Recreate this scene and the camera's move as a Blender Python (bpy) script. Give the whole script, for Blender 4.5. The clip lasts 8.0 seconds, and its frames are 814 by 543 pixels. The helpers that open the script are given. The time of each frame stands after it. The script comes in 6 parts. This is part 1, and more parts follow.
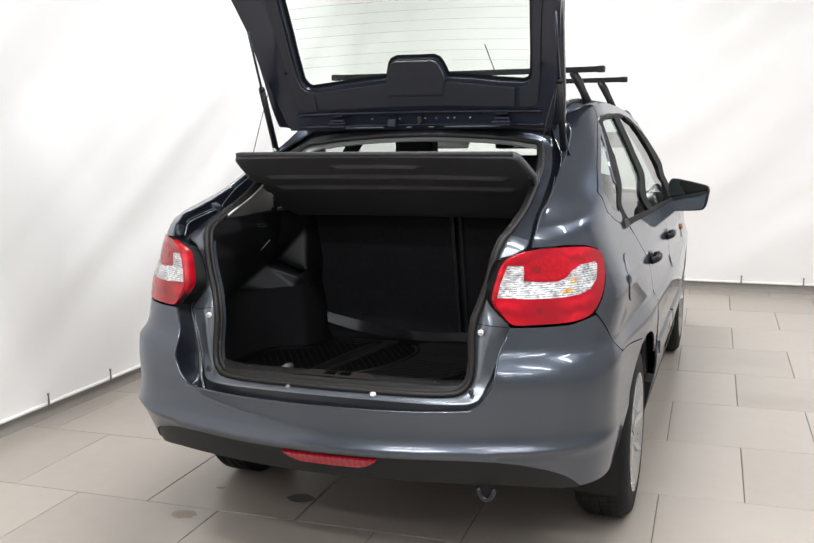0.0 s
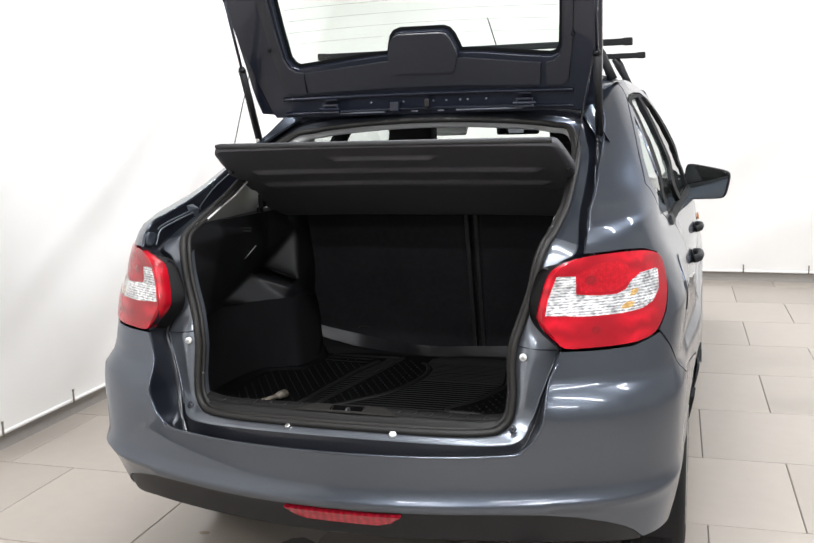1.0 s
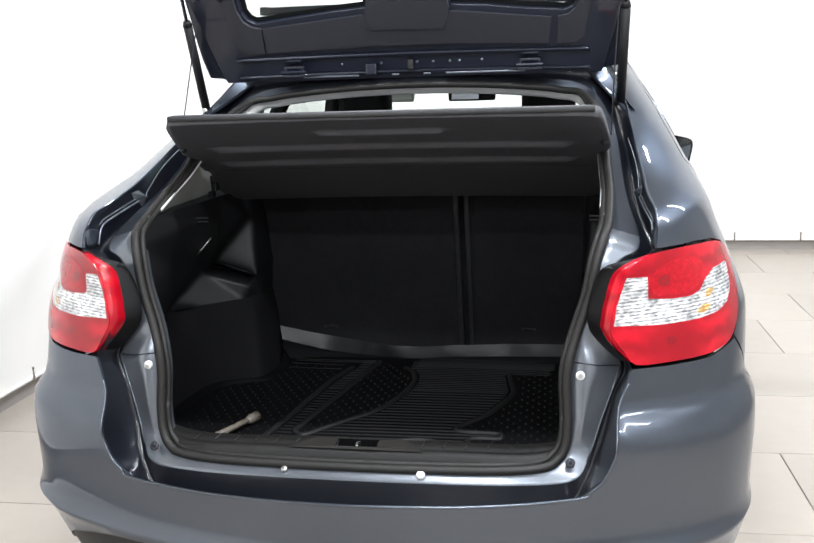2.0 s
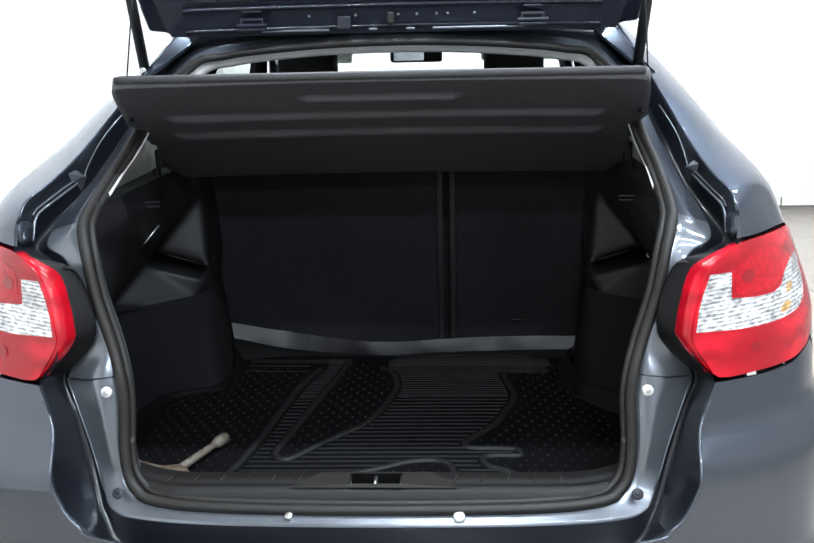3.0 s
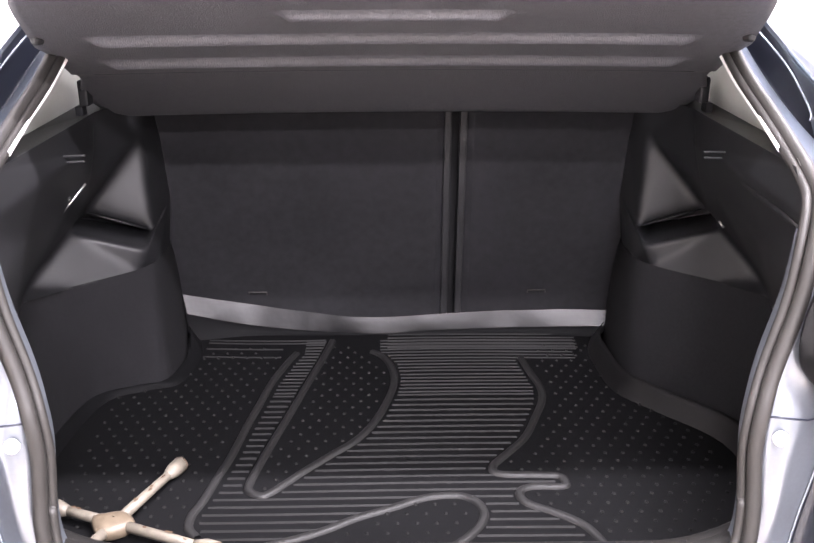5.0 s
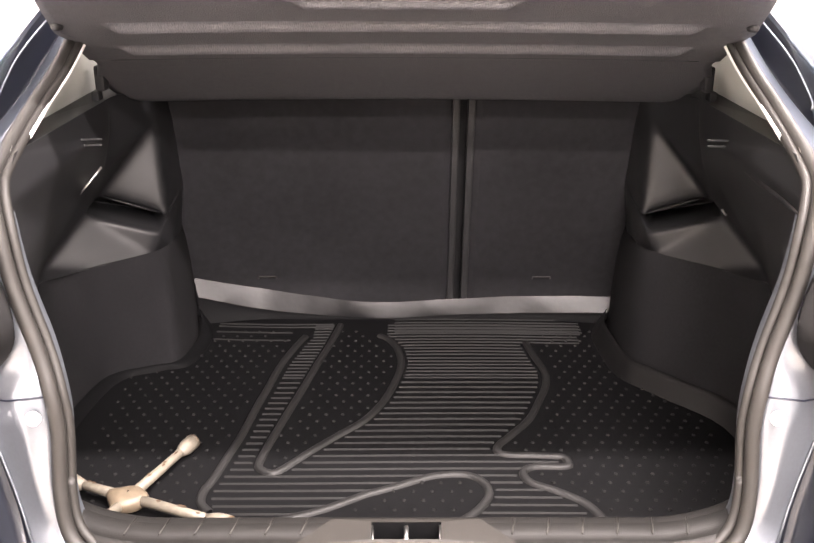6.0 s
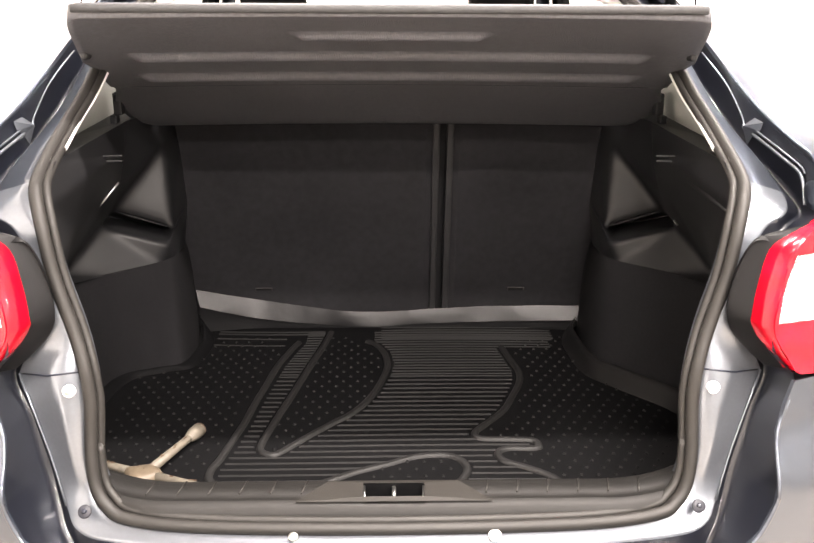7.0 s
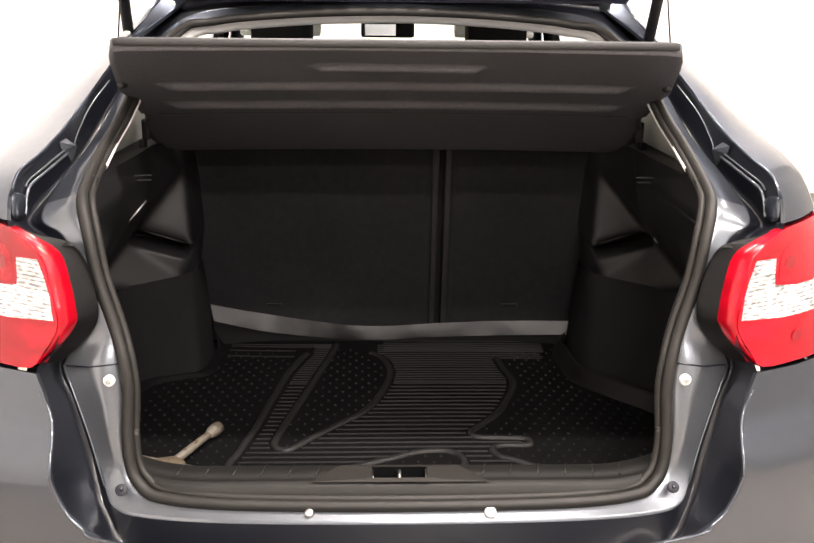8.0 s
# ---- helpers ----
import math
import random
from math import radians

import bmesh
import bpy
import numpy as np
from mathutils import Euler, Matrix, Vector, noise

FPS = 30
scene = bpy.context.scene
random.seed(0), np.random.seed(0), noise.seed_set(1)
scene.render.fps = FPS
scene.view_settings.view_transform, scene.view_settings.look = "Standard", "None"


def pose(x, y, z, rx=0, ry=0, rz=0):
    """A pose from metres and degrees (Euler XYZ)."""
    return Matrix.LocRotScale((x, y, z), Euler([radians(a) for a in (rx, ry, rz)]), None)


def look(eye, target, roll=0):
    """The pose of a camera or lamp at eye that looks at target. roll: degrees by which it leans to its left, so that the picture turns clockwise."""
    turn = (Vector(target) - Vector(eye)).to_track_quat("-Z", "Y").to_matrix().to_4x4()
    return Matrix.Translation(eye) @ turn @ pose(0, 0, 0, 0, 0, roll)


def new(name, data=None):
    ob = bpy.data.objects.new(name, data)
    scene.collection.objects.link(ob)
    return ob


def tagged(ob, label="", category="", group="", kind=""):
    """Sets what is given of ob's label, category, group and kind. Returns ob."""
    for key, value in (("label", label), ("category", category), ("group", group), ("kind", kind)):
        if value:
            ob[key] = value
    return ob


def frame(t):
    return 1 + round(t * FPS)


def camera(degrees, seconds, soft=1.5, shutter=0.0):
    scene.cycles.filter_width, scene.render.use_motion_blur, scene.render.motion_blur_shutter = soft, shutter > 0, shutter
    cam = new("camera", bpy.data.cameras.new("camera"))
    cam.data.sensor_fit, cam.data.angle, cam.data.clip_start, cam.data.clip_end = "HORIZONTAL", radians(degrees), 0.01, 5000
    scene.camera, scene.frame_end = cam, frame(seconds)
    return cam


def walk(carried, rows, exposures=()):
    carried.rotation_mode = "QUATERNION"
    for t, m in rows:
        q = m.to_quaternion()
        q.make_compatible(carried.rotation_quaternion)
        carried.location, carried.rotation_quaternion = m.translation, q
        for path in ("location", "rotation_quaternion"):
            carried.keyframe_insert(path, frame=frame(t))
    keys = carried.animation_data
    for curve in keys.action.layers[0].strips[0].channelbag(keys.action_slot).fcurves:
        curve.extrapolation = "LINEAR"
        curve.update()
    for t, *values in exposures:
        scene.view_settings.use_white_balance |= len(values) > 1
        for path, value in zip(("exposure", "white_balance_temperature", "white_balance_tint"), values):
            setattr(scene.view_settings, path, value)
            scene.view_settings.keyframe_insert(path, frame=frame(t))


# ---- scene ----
from mathutils import geometry

cam = camera(47.7, 8.0)
PATH = [
    (0, (1.102, -2.229, 1.362), (0.428, -0.372, 1.048), -0.8),
    (0.5, (0.977, -2.04, 1.349), (0.315, -0.181, 1.023), -1.4),
    (1, (0.819, -1.835, 1.351), (0.214, 0.041, 1.011), -1.8),
    (1.5, (0.588, -1.641, 1.355), (0.122, 0.268, 0.982), -2.0),
    (1.7, (0.517, -1.582, 1.358), (0.096, 0.333, 0.966), -2.0),
    (3, (0.128, -1.182, 1.344), (0.031, 0.752, 0.843), -1.3),
    (3.5, (0.012, -1.083, 1.344), (0.032, 0.843, 0.808), -1.0),
    (4, (-0.022, -0.98, 1.335), (0.047, 0.936, 0.768), -0.1),
    (4.5, (-0.008, -0.821, 1.328), (0.041, 1.084, 0.722), 0.0),
    (5, (-0.001, -0.716, 1.328), (0.023, 1.163, 0.644), -0.2),
    (5.2, (-0.004, -0.703, 1.327), (0.015, 1.17, 0.616), -0.1),
    (6.5, (-0.008, -0.829, 1.329), (0.012, 1.052, 0.651), 0.4),
    (7, (-0.013, -0.938, 1.325), (0.037, 0.964, 0.707), 0.3),
    (7.5, (-0.025, -1.03, 1.324), (0.045, 0.886, 0.754), 0.4),
    (8, (-0.033, -1.099, 1.323), (0.029, 0.826, 0.783), 0.6),
]
walk(cam, [(t, look(eye, target, roll)) for t, eye, target, roll in PATH],
     exposures=[(0.0, -0.45, 6000, 10), (1.7, -0.04, 5900, 9), (3.0, 0.06, 5550, 6), (3.5, 0.18, 5480, 5), (4.0, 0.6, 5550, 7), (4.5, 1.10, 5700, 10), (5.0, 2.22, 6100, 22), (6.5, 2.3, 6950, 18), (7.0, 1.75, 6950, 16), (8.0, 0.65, 6950, 16)])

# ---- light: a closed white studio bay with rows of ceiling tubes ----
world = bpy.data.worlds.new("studio_world")
scene.world = world
world.use_nodes = True
world.node_tree.nodes["Background"].inputs[0].default_value = (1.0, 0.98, 0.95, 1)
world.node_tree.nodes["Background"].inputs[1].default_value = 0.02
TUBE_POWER = 55.0


# ---- materials ----
def material(name, colour, rough=0.5, metal=0.0, coat=0.0, noise_amount=0.08, noise_scale=30.0, bump=0.0, bump_scale=400.0,
             flake=0.0, transmission=0.0, ior=1.45, emission=None, sheen=0.0, big=0.08, spec=0.5):
    m = bpy.data.materials.new(name)
    m.use_nodes = True
    nt = m.node_tree
    b = nt.nodes["Principled BSDF"]
    b.inputs["Roughness"].default_value = rough
    b.inputs["Metallic"].default_value = metal
    b.inputs["Coat Weight"].default_value = coat
    b.inputs["Coat Roughness"].default_value = 0.03
    b.inputs["Transmission Weight"].default_value = transmission
    b.inputs["IOR"].default_value = ior
    b.inputs["Sheen Weight"].default_value = sheen
    b.inputs["Specular IOR Level"].default_value = spec
    tc = nt.nodes.new("ShaderNodeTexCoord")
    n1 = nt.nodes.new("ShaderNodeTexNoise")
    n1.inputs["Scale"].default_value = noise_scale
    n1.inputs["Detail"].default_value = 6
    n2 = nt.nodes.new("ShaderNodeTexNoise")
    n2.inputs["Scale"].default_value = noise_scale * 0.08
    n2.inputs["Detail"].default_value = 3
    nt.links.new(tc.outputs["Object"], n1.inputs["Vector"])
    nt.links.new(tc.outputs["Object"], n2.inputs["Vector"])
    r1 = nt.nodes.new("ShaderNodeMapRange")
    r1.inputs["To Min"].default_value, r1.inputs["To Max"].default_value = 1 - noise_amount, 1 + noise_amount
    r2 = nt.nodes.new("ShaderNodeMapRange")
    r2.inputs["To Min"].default_value, r2.inputs["To Max"].default_value = 1 - big, 1 + big
    nt.links.new(n1.outputs["Fac"], r1.inputs["Value"])
    nt.links.new(n2.outputs["Fac"], r2.inputs["Value"])
    mul = nt.nodes.new("ShaderNodeMath")
    mul.operation = "MULTIPLY"
    nt.links.new(r1.outputs["Result"], mul.inputs[0])
    nt.links.new(r2.outputs["Result"], mul.inputs[1])
    sc = nt.nodes.new("ShaderNodeVectorMath")
    sc.operation = "SCALE"
    sc.inputs[0].default_value = colour
    nt.links.new(mul.outputs[0], sc.inputs["Scale"])
    nt.links.new(sc.outputs[0], b.inputs["Base Color"])
    rr = nt.nodes.new("ShaderNodeMapRange")
    rr.inputs["To Min"].default_value, rr.inputs["To Max"].default_value = max(0.0, rough * 0.85), min(1.0, rough * 1.15)
    nt.links.new(n2.outputs["Fac"], rr.inputs["Value"])
    nt.links.new(rr.outputs["Result"], b.inputs["Roughness"])
    if bump:
        n3 = nt.nodes.new("ShaderNodeTexNoise")
        n3.inputs["Scale"].default_value = bump_scale
        n3.inputs["Detail"].default_value = 2
        nt.links.new(tc.outputs["Object"], n3.inputs["Vector"])
        bp = nt.nodes.new("ShaderNodeBump")
        bp.inputs["Strength"].default_value = bump
        bp.inputs["Distance"].default_value = 0.001
        nt.links.new(n3.outputs["Fac"], bp.inputs["Height"])
        nt.links.new(bp.outputs["Normal"], b.inputs["Normal"])
    if emission:
        b.inputs["Emission Color"].default_value = (*emission[:3], 1)
        b.inputs["Emission Strength"].default_value = emission[3]
    return m


PAINT = material("grey_blue_metallic_paint", (0.088, 0.100, 0.122), rough=0.31, metal=0.84, coat=0.8, noise_amount=0.05, noise_scale=900, big=0.03)
PAINT.node_tree.nodes["Principled BSDF"].inputs["Specular Tint"].default_value = (0.40, 0.44, 0.52, 1)
# Same body paint, lightened in colour where the opening's flange catches light.
PAINT_LIT = material("lit_body_paint", (0.178, 0.195, 0.222), rough=0.30, metal=0.7, coat=0.9, noise_amount=0.08, noise_scale=200, big=0.05, bump=0.55, bump_scale=26)
# Near-black: gutter shade put into the body paint; also the tow loop's own black.
SHADE_AND_STEEL = material("gutter_shade_and_black_steel", (0.006, 0.007, 0.011), rough=0.3, metal=0.0, coat=0.35, noise_amount=0.1, noise_scale=100)
# Body paint darkened for the tailgate's unlit inner face; also small dark fittings.
NAVY = material("shaded_paint_and_dark_parts", (0.012, 0.015, 0.028), rough=0.35, metal=0.1, coat=0.55, noise_amount=0.1, noise_scale=100)
BLACK_PLASTIC = material("black_grained_plastic", (0.010, 0.0102, 0.0115), rough=0.5, spec=0.34, bump=0.25, bump_scale=900, noise_amount=0.15, noise_scale=60)
HOUSING_BLACK = material("matt_black_housing", (0.005, 0.005, 0.0055), rough=0.5, spec=0.22, bump=0.2, bump_scale=700, noise_amount=0.15, noise_scale=60)
SATIN_PLASTIC = material("satin_black_plastic", (0.0115, 0.0116, 0.0126), rough=0.45, spec=0.4, bump=0.12, bump_scale=700, noise_amount=0.12, noise_scale=40)
GREY_PLASTIC = material("grey_sill_plastic", (0.0185, 0.0168, 0.0148), rough=0.5, bump=0.3, bump_scale=1200, noise_amount=0.1, noise_scale=60)
SILL_BLACK = material("black_sill_plastic", (0.0060, 0.0054, 0.0048), rough=0.58, bump=0.3, bump_scale=1200, noise_amount=0.15, noise_scale=60, big=0.2)
CARPET = material("black_carpet", (0.0122, 0.0120, 0.0132), rough=0.95, bump=0.8, bump_scale=1500, noise_amount=0.4, noise_scale=220, big=0.25, spec=0.15)
SEAT_FELT = material("charcoal_seat_felt", (0.0208, 0.0205, 0.0226), rough=0.95, bump=0.8, bump_scale=1300, noise_amount=0.3, noise_scale=60, big=0.3, spec=0.12)
SHELF_FELT = material("black_felt_board", (0.061, 0.061, 0.067), rough=0.5, spec=0.6, bump=0.9, bump_scale=420, noise_amount=0.5, noise_scale=170, big=0.22)
MAT_RUBBER = material("black_ribbed_rubber", (0.0036, 0.0036, 0.0040), rough=0.72, spec=0.10, bump=0.2, bump_scale=800, noise_amount=0.2, noise_scale=40, big=0.2)
SEAL = material("rubber_seal", (0.0165, 0.0152, 0.0138), rough=0.55, bump=0.2, bump_scale=900, noise_amount=0.12, noise_scale=60)
TYRE = material("tyre_rubber", (0.014, 0.014, 0.015), rough=0.75, spec=0.3, bump=0.3, bump_scale=500, noise_amount=0.2, noise_scale=60)
ALLOY = material("silver_alloy", (0.62, 0.62, 0.62), rough=0.28, metal=1.0, noise_amount=0.05, noise_scale=60)
CHROME = material("bare_zinc_steel", (0.65, 0.65, 0.63), rough=0.3, metal=1.0, noise_amount=0.15, noise_scale=120)
WHITE_PLASTIC = material("white_nylon", (0.75, 0.76, 0.75), rough=0.4, noise_amount=0.04)
RED_LENS = material("red_lamp_lens", (0.50, 0.004, 0.016), rough=0.22, coat=0.42, spec=0.22, noise_amount=0.05, noise_scale=160, big=0.25)
REFLECTOR = material("red_reflector_lens", (0.45, 0.012, 0.03), rough=0.15, coat=0.6, noise_amount=0.15, noise_scale=150)
CLEAR_LENS = material("clear_prismatic_lens", (0.86, 0.87, 0.88), rough=0.12, metal=0.3, coat=1.0, noise_amount=0.12, noise_scale=180)
DARK_RED = material("dark_red_lens", (0.47, 0.004, 0.014), rough=0.22, coat=0.3, spec=0.25, noise_amount=0.3, noise_scale=90, big=0.3)
BULB_RED = material("shaded_red_bulb", (0.26, 0.003, 0.009), rough=0.25, coat=0.3, noise_amount=0.3, noise_scale=160, big=0.3)
AMBER_RIB = material("amber_tinted_lens", (0.82, 0.5, 0.16), rough=0.14, metal=0.2, coat=1.0, noise_amount=0.2, noise_scale=120)
AMBER = material("amber_lens", (0.8, 0.32, 0.08), rough=0.15, coat=1.0)
GLASS_BLACK = material("black_glass_edge", (0.01, 0.011, 0.012), rough=0.6, spec=0.1)
HEADLINER = material("pale_grey_headliner", (0.82, 0.82, 0.80), rough=0.9, bump=0.3, bump_scale=1200, noise_amount=0.04)
SEAT_CLOTH = material("dark_seat_cloth", (0.009, 0.009, 0.010), rough=0.9, bump=0.5, bump_scale=900, noise_amount=0.2, noise_scale=300)
WRENCH_PAINT = material("worn_cream_paint", (0.125, 0.110, 0.088), rough=0.5, noise_amount=0.4, noise_scale=120, big=0.35)
RUST = material("rusty_steel", (0.09, 0.058, 0.036), rough=0.7, metal=0.3, noise_amount=0.4, noise_scale=150)
HUB_STEEL = material("worn_rust_streaked_paint", (0.110, 0.086, 0.060), rough=0.45, noise_amount=0.6, noise_scale=70, big=0.5)
CURTAIN = material("white_fabric_sheet", (0.89, 0.872, 0.845), rough=0.85, noise_amount=0.015, noise_scale=8, bump=0.15, bump_scale=300, big=0.02)
WALL_PAINT = material("white_wall_paint", (0.82, 0.82, 0.81), rough=0.8, noise_amount=0.02, noise_scale=10)
TILE = None
GROUT = material("dark_grout", (0.2, 0.175, 0.15), rough=0.9, noise_amount=0.2, noise_scale=80)
# Tones of the unseen closing walls and ceiling, set for bounce and reflections.
HALL_PALE = material("pale_hall_paint", (0.36, 0.357, 0.35), rough=0.8, noise_amount=0.06, noise_scale=6)
HALL_GREY = material("grey_hall_paint", (0.36, 0.36, 0.365), rough=0.8, noise_amount=0.06, noise_scale=6)
BASE_GREY = material("grey_base_panel", (0.36, 0.335, 0.31), rough=0.6, noise_amount=0.1, noise_scale=20)
PILLAR_GREY = material("pale_pillar_plastic", (0.42, 0.43, 0.40), rough=0.6, bump=0.15, bump_scale=900, noise_amount=0.05)
SEAT_STRIP = material("black_edge_strip", (0.021, 0.021, 0.022), rough=0.5, bump=0.2, bump_scale=900, noise_amount=0.1, noise_scale=60)
SHELF_EDGE = material("grey_felt_edge", (0.035, 0.035, 0.036), rough=0.8, bump=0.4, bump_scale=1400, noise_amount=0.2, noise_scale=300)
# Mat rubber with the light on its right wall put into the colour.
LIT_RUBBER = material("lit_black_rubber", (0.0066, 0.0063, 0.0065), rough=0.5, spec=0.35, bump=0.5, bump_scale=40, noise_amount=0.3, noise_scale=30, big=0.3)
LIP_RUBBER = material("shiny_black_rubber", (0.0048, 0.0048, 0.0056), rough=0.34, spec=0.26, bump=0.9, bump_scale=28, noise_amount=0.15, noise_scale=30, big=0.2)
MAT_RIB = material("worn_rubber_rib", (0.0048, 0.0047, 0.0047), rough=0.62, spec=0.2, noise_amount=0.2, noise_scale=60, big=0.2)
MAT_RIDGE = material("worn_rubber_band", (0.0068, 0.0066, 0.0066), rough=0.62, noise_amount=0.2, noise_scale=60, big=0.2)
TRIM_GREY = material("dark_grey_trim", (0.026, 0.027, 0.034), rough=0.5, bump=0.25, bump_scale=1100, noise_amount=0.1, noise_scale=60)
HEATER = material("heater_line", (0.3, 0.32, 0.28), rough=0.5)
STAIN_DARK = material("oily_stain", (0.13, 0.12, 0.11), rough=0.35, noise_amount=0.3, noise_scale=60)
STAIN_TAN = material("tan_stain", (0.34, 0.27, 0.19), rough=0.5, noise_amount=0.3, noise_scale=60)
MIRROR_GLASS = material("mirror_glass", (0.85, 0.9, 0.9), rough=0.01, metal=1.0, noise_amount=0.0, big=0.0)


def clear_glass(name, tint, gloss_ior=1.45):
    """A thin pane: tinted see-through with a fresnel gloss."""
    m = bpy.data.materials.new(name)
    m.use_nodes = True
    nt = m.node_tree
    nt.nodes.remove(nt.nodes["Principled BSDF"])
    out = nt.nodes["Material Output"]
    tr = nt.nodes.new("ShaderNodeBsdfTransparent")
    tr.inputs[0].default_value = (*tint, 1)
    gl = nt.nodes.new("ShaderNodeBsdfGlossy")
    gl.inputs["Roughness"].default_value = 0.01
    lw = nt.nodes.new("ShaderNodeLayerWeight")
    lw.inputs[0].default_value = 0.5
    pw = nt.nodes.new("ShaderNodeMath")
    pw.operation = "POWER"
    pw.inputs[1].default_value = 5.0
    fr = nt.nodes.new("ShaderNodeMapRange")
    fr.inputs["To Min"].default_value = ((gloss_ior - 1) / (gloss_ior + 1)) ** 2
    mx = nt.nodes.new("ShaderNodeMixShader")
    nt.links.new(lw.outputs["Facing"], pw.inputs[0])
    nt.links.new(pw.outputs[0], fr.inputs["Value"])
    nt.links.new(fr.outputs["Result"], mx.inputs[0])
    nt.links.new(tr.outputs[0], mx.inputs[1])
    nt.links.new(gl.outputs[0], mx.inputs[2])
    nt.links.new(mx.outputs[0], out.inputs[0])
    return m


GLASS = clear_glass("green_tinted_glass", (0.915, 0.99, 0.94))
GLASS_SIDE = clear_glass("side_window_glass", (0.80, 0.87, 0.84), 1.7)


def prismatic(m, scale, amount, dark, swap=False, warp=3.2, cross=0.3):
    """Adds moulded ribs to a lamp lens: fine bands across and along."""
    nt = m.node_tree
    b = nt.nodes["Principled BSDF"]
    tc = nt.nodes.new("ShaderNodeTexCoord")
    total = nt.nodes.new("ShaderNodeMath")
    total.operation = "MULTIPLY"
    for k, (way, s) in enumerate((("X", scale if swap else scale * cross), ("Z", scale * cross if swap else scale))):
        w = nt.nodes.new("ShaderNodeTexWave")
        w.bands_direction = way
        w.inputs["Scale"].default_value = s
        w.inputs["Distortion"].default_value = warp
        w.inputs["Detail Scale"].default_value = 3.0
        nt.links.new(tc.outputs["Object"], w.inputs["Vector"])
        nt.links.new(w.outputs["Fac"], total.inputs[k])
    r = nt.nodes.new("ShaderNodeMapRange")
    r.inputs["To Min"].default_value, r.inputs["To Max"].default_value = dark, 1.15
    nt.links.new(total.outputs[0], r.inputs["Value"])
    src = b.inputs["Base Color"].links[0].from_socket
    sc = nt.nodes.new("ShaderNodeVectorMath")
    sc.operation = "SCALE"
    nt.links.new(src, sc.inputs[0])
    nt.links.new(r.outputs["Result"], sc.inputs["Scale"])
    nt.links.new(sc.outputs[0], b.inputs["Base Color"])
    bp = nt.nodes.new("ShaderNodeBump")
    bp.inputs["Strength"].default_value = amount
    bp.inputs["Distance"].default_value = 0.002
    nt.links.new(total.outputs[0], bp.inputs["Height"])
    nt.links.new(bp.outputs["Normal"], b.inputs["Normal"])



def lens_cells(m):
    """Rows of small moulded cells, with brighter and darker fields behind them."""
    nt = m.node_tree
    b = nt.nodes["Principled BSDF"]
    tc = nt.nodes.new("ShaderNodeTexCoord")
    w = nt.nodes.new("ShaderNodeTexWave")
    w.bands_direction = "Z"
    w.inputs["Scale"].default_value = 52.0
    w.inputs["Distortion"].default_value = 0.9
    nt.links.new(tc.outputs["Object"], w.inputs["Vector"])
    noises = []
    for size, detail in (((85.0, 85.0, 210.0), 1.0), ((24.0, 24.0, 30.0), 2.0)):
        mp = nt.nodes.new("ShaderNodeMapping")
        mp.inputs["Scale"].default_value = size
        nz = nt.nodes.new("ShaderNodeTexNoise")
        nz.inputs["Scale"].default_value = 1.0
        nz.inputs["Detail"].default_value = detail
        nt.links.new(tc.outputs["Object"], mp.inputs["Vector"])
        nt.links.new(mp.outputs[0], nz.inputs["Vector"])
        noises.append(nz)
    cell = nt.nodes.new("ShaderNodeMath")
    cell.operation = "MULTIPLY_ADD"
    nt.links.new(w.outputs["Fac"], cell.inputs[0])
    cell.inputs[1].default_value = 0.30
    nt.links.new(noises[0].outputs["Fac"], cell.inputs[2])
    tones = []
    for src, lo, hi, a, z in ((cell.outputs[0], 0.42, 0.84, 0.30, 1.15), (noises[1].outputs["Fac"], 0.36, 0.60, 0.6, 1.1)):
        r = nt.nodes.new("ShaderNodeMapRange")
        r.inputs["From Min"].default_value, r.inputs["From Max"].default_value = lo, hi
        r.inputs["To Min"].default_value, r.inputs["To Max"].default_value = a, z
        nt.links.new(src, r.inputs["Value"])
        tones.append(r)
    mul = nt.nodes.new("ShaderNodeMath")
    mul.operation = "MULTIPLY"
    nt.links.new(tones[0].outputs["Result"], mul.inputs[0])
    nt.links.new(tones[1].outputs["Result"], mul.inputs[1])
    sc = nt.nodes.new("ShaderNodeVectorMath")
    sc.operation = "SCALE"
    nt.links.new(b.inputs["Base Color"].links[0].from_socket, sc.inputs[0])
    nt.links.new(mul.outputs[0], sc.inputs["Scale"])
    nt.links.new(sc.outputs[0], b.inputs["Base Color"])
    bp = nt.nodes.new("ShaderNodeBump")
    bp.inputs["Strength"].default_value = 0.8
    bp.inputs["Distance"].default_value = 0.002
    nt.links.new(cell.outputs[0], bp.inputs["Height"])
    nt.links.new(bp.outputs["Normal"], b.inputs["Normal"])


lens_cells(CLEAR_LENS)
prismatic(AMBER_RIB, 52.0, 0.9, 0.55)
prismatic(DARK_RED, 60.0, 0.15, 0.8, swap=True, warp=9.0)
prismatic(RED_LENS, 7.0, 0.0, 0.62)
prismatic(REFLECTOR, 60.0, 0.4, 0.5)


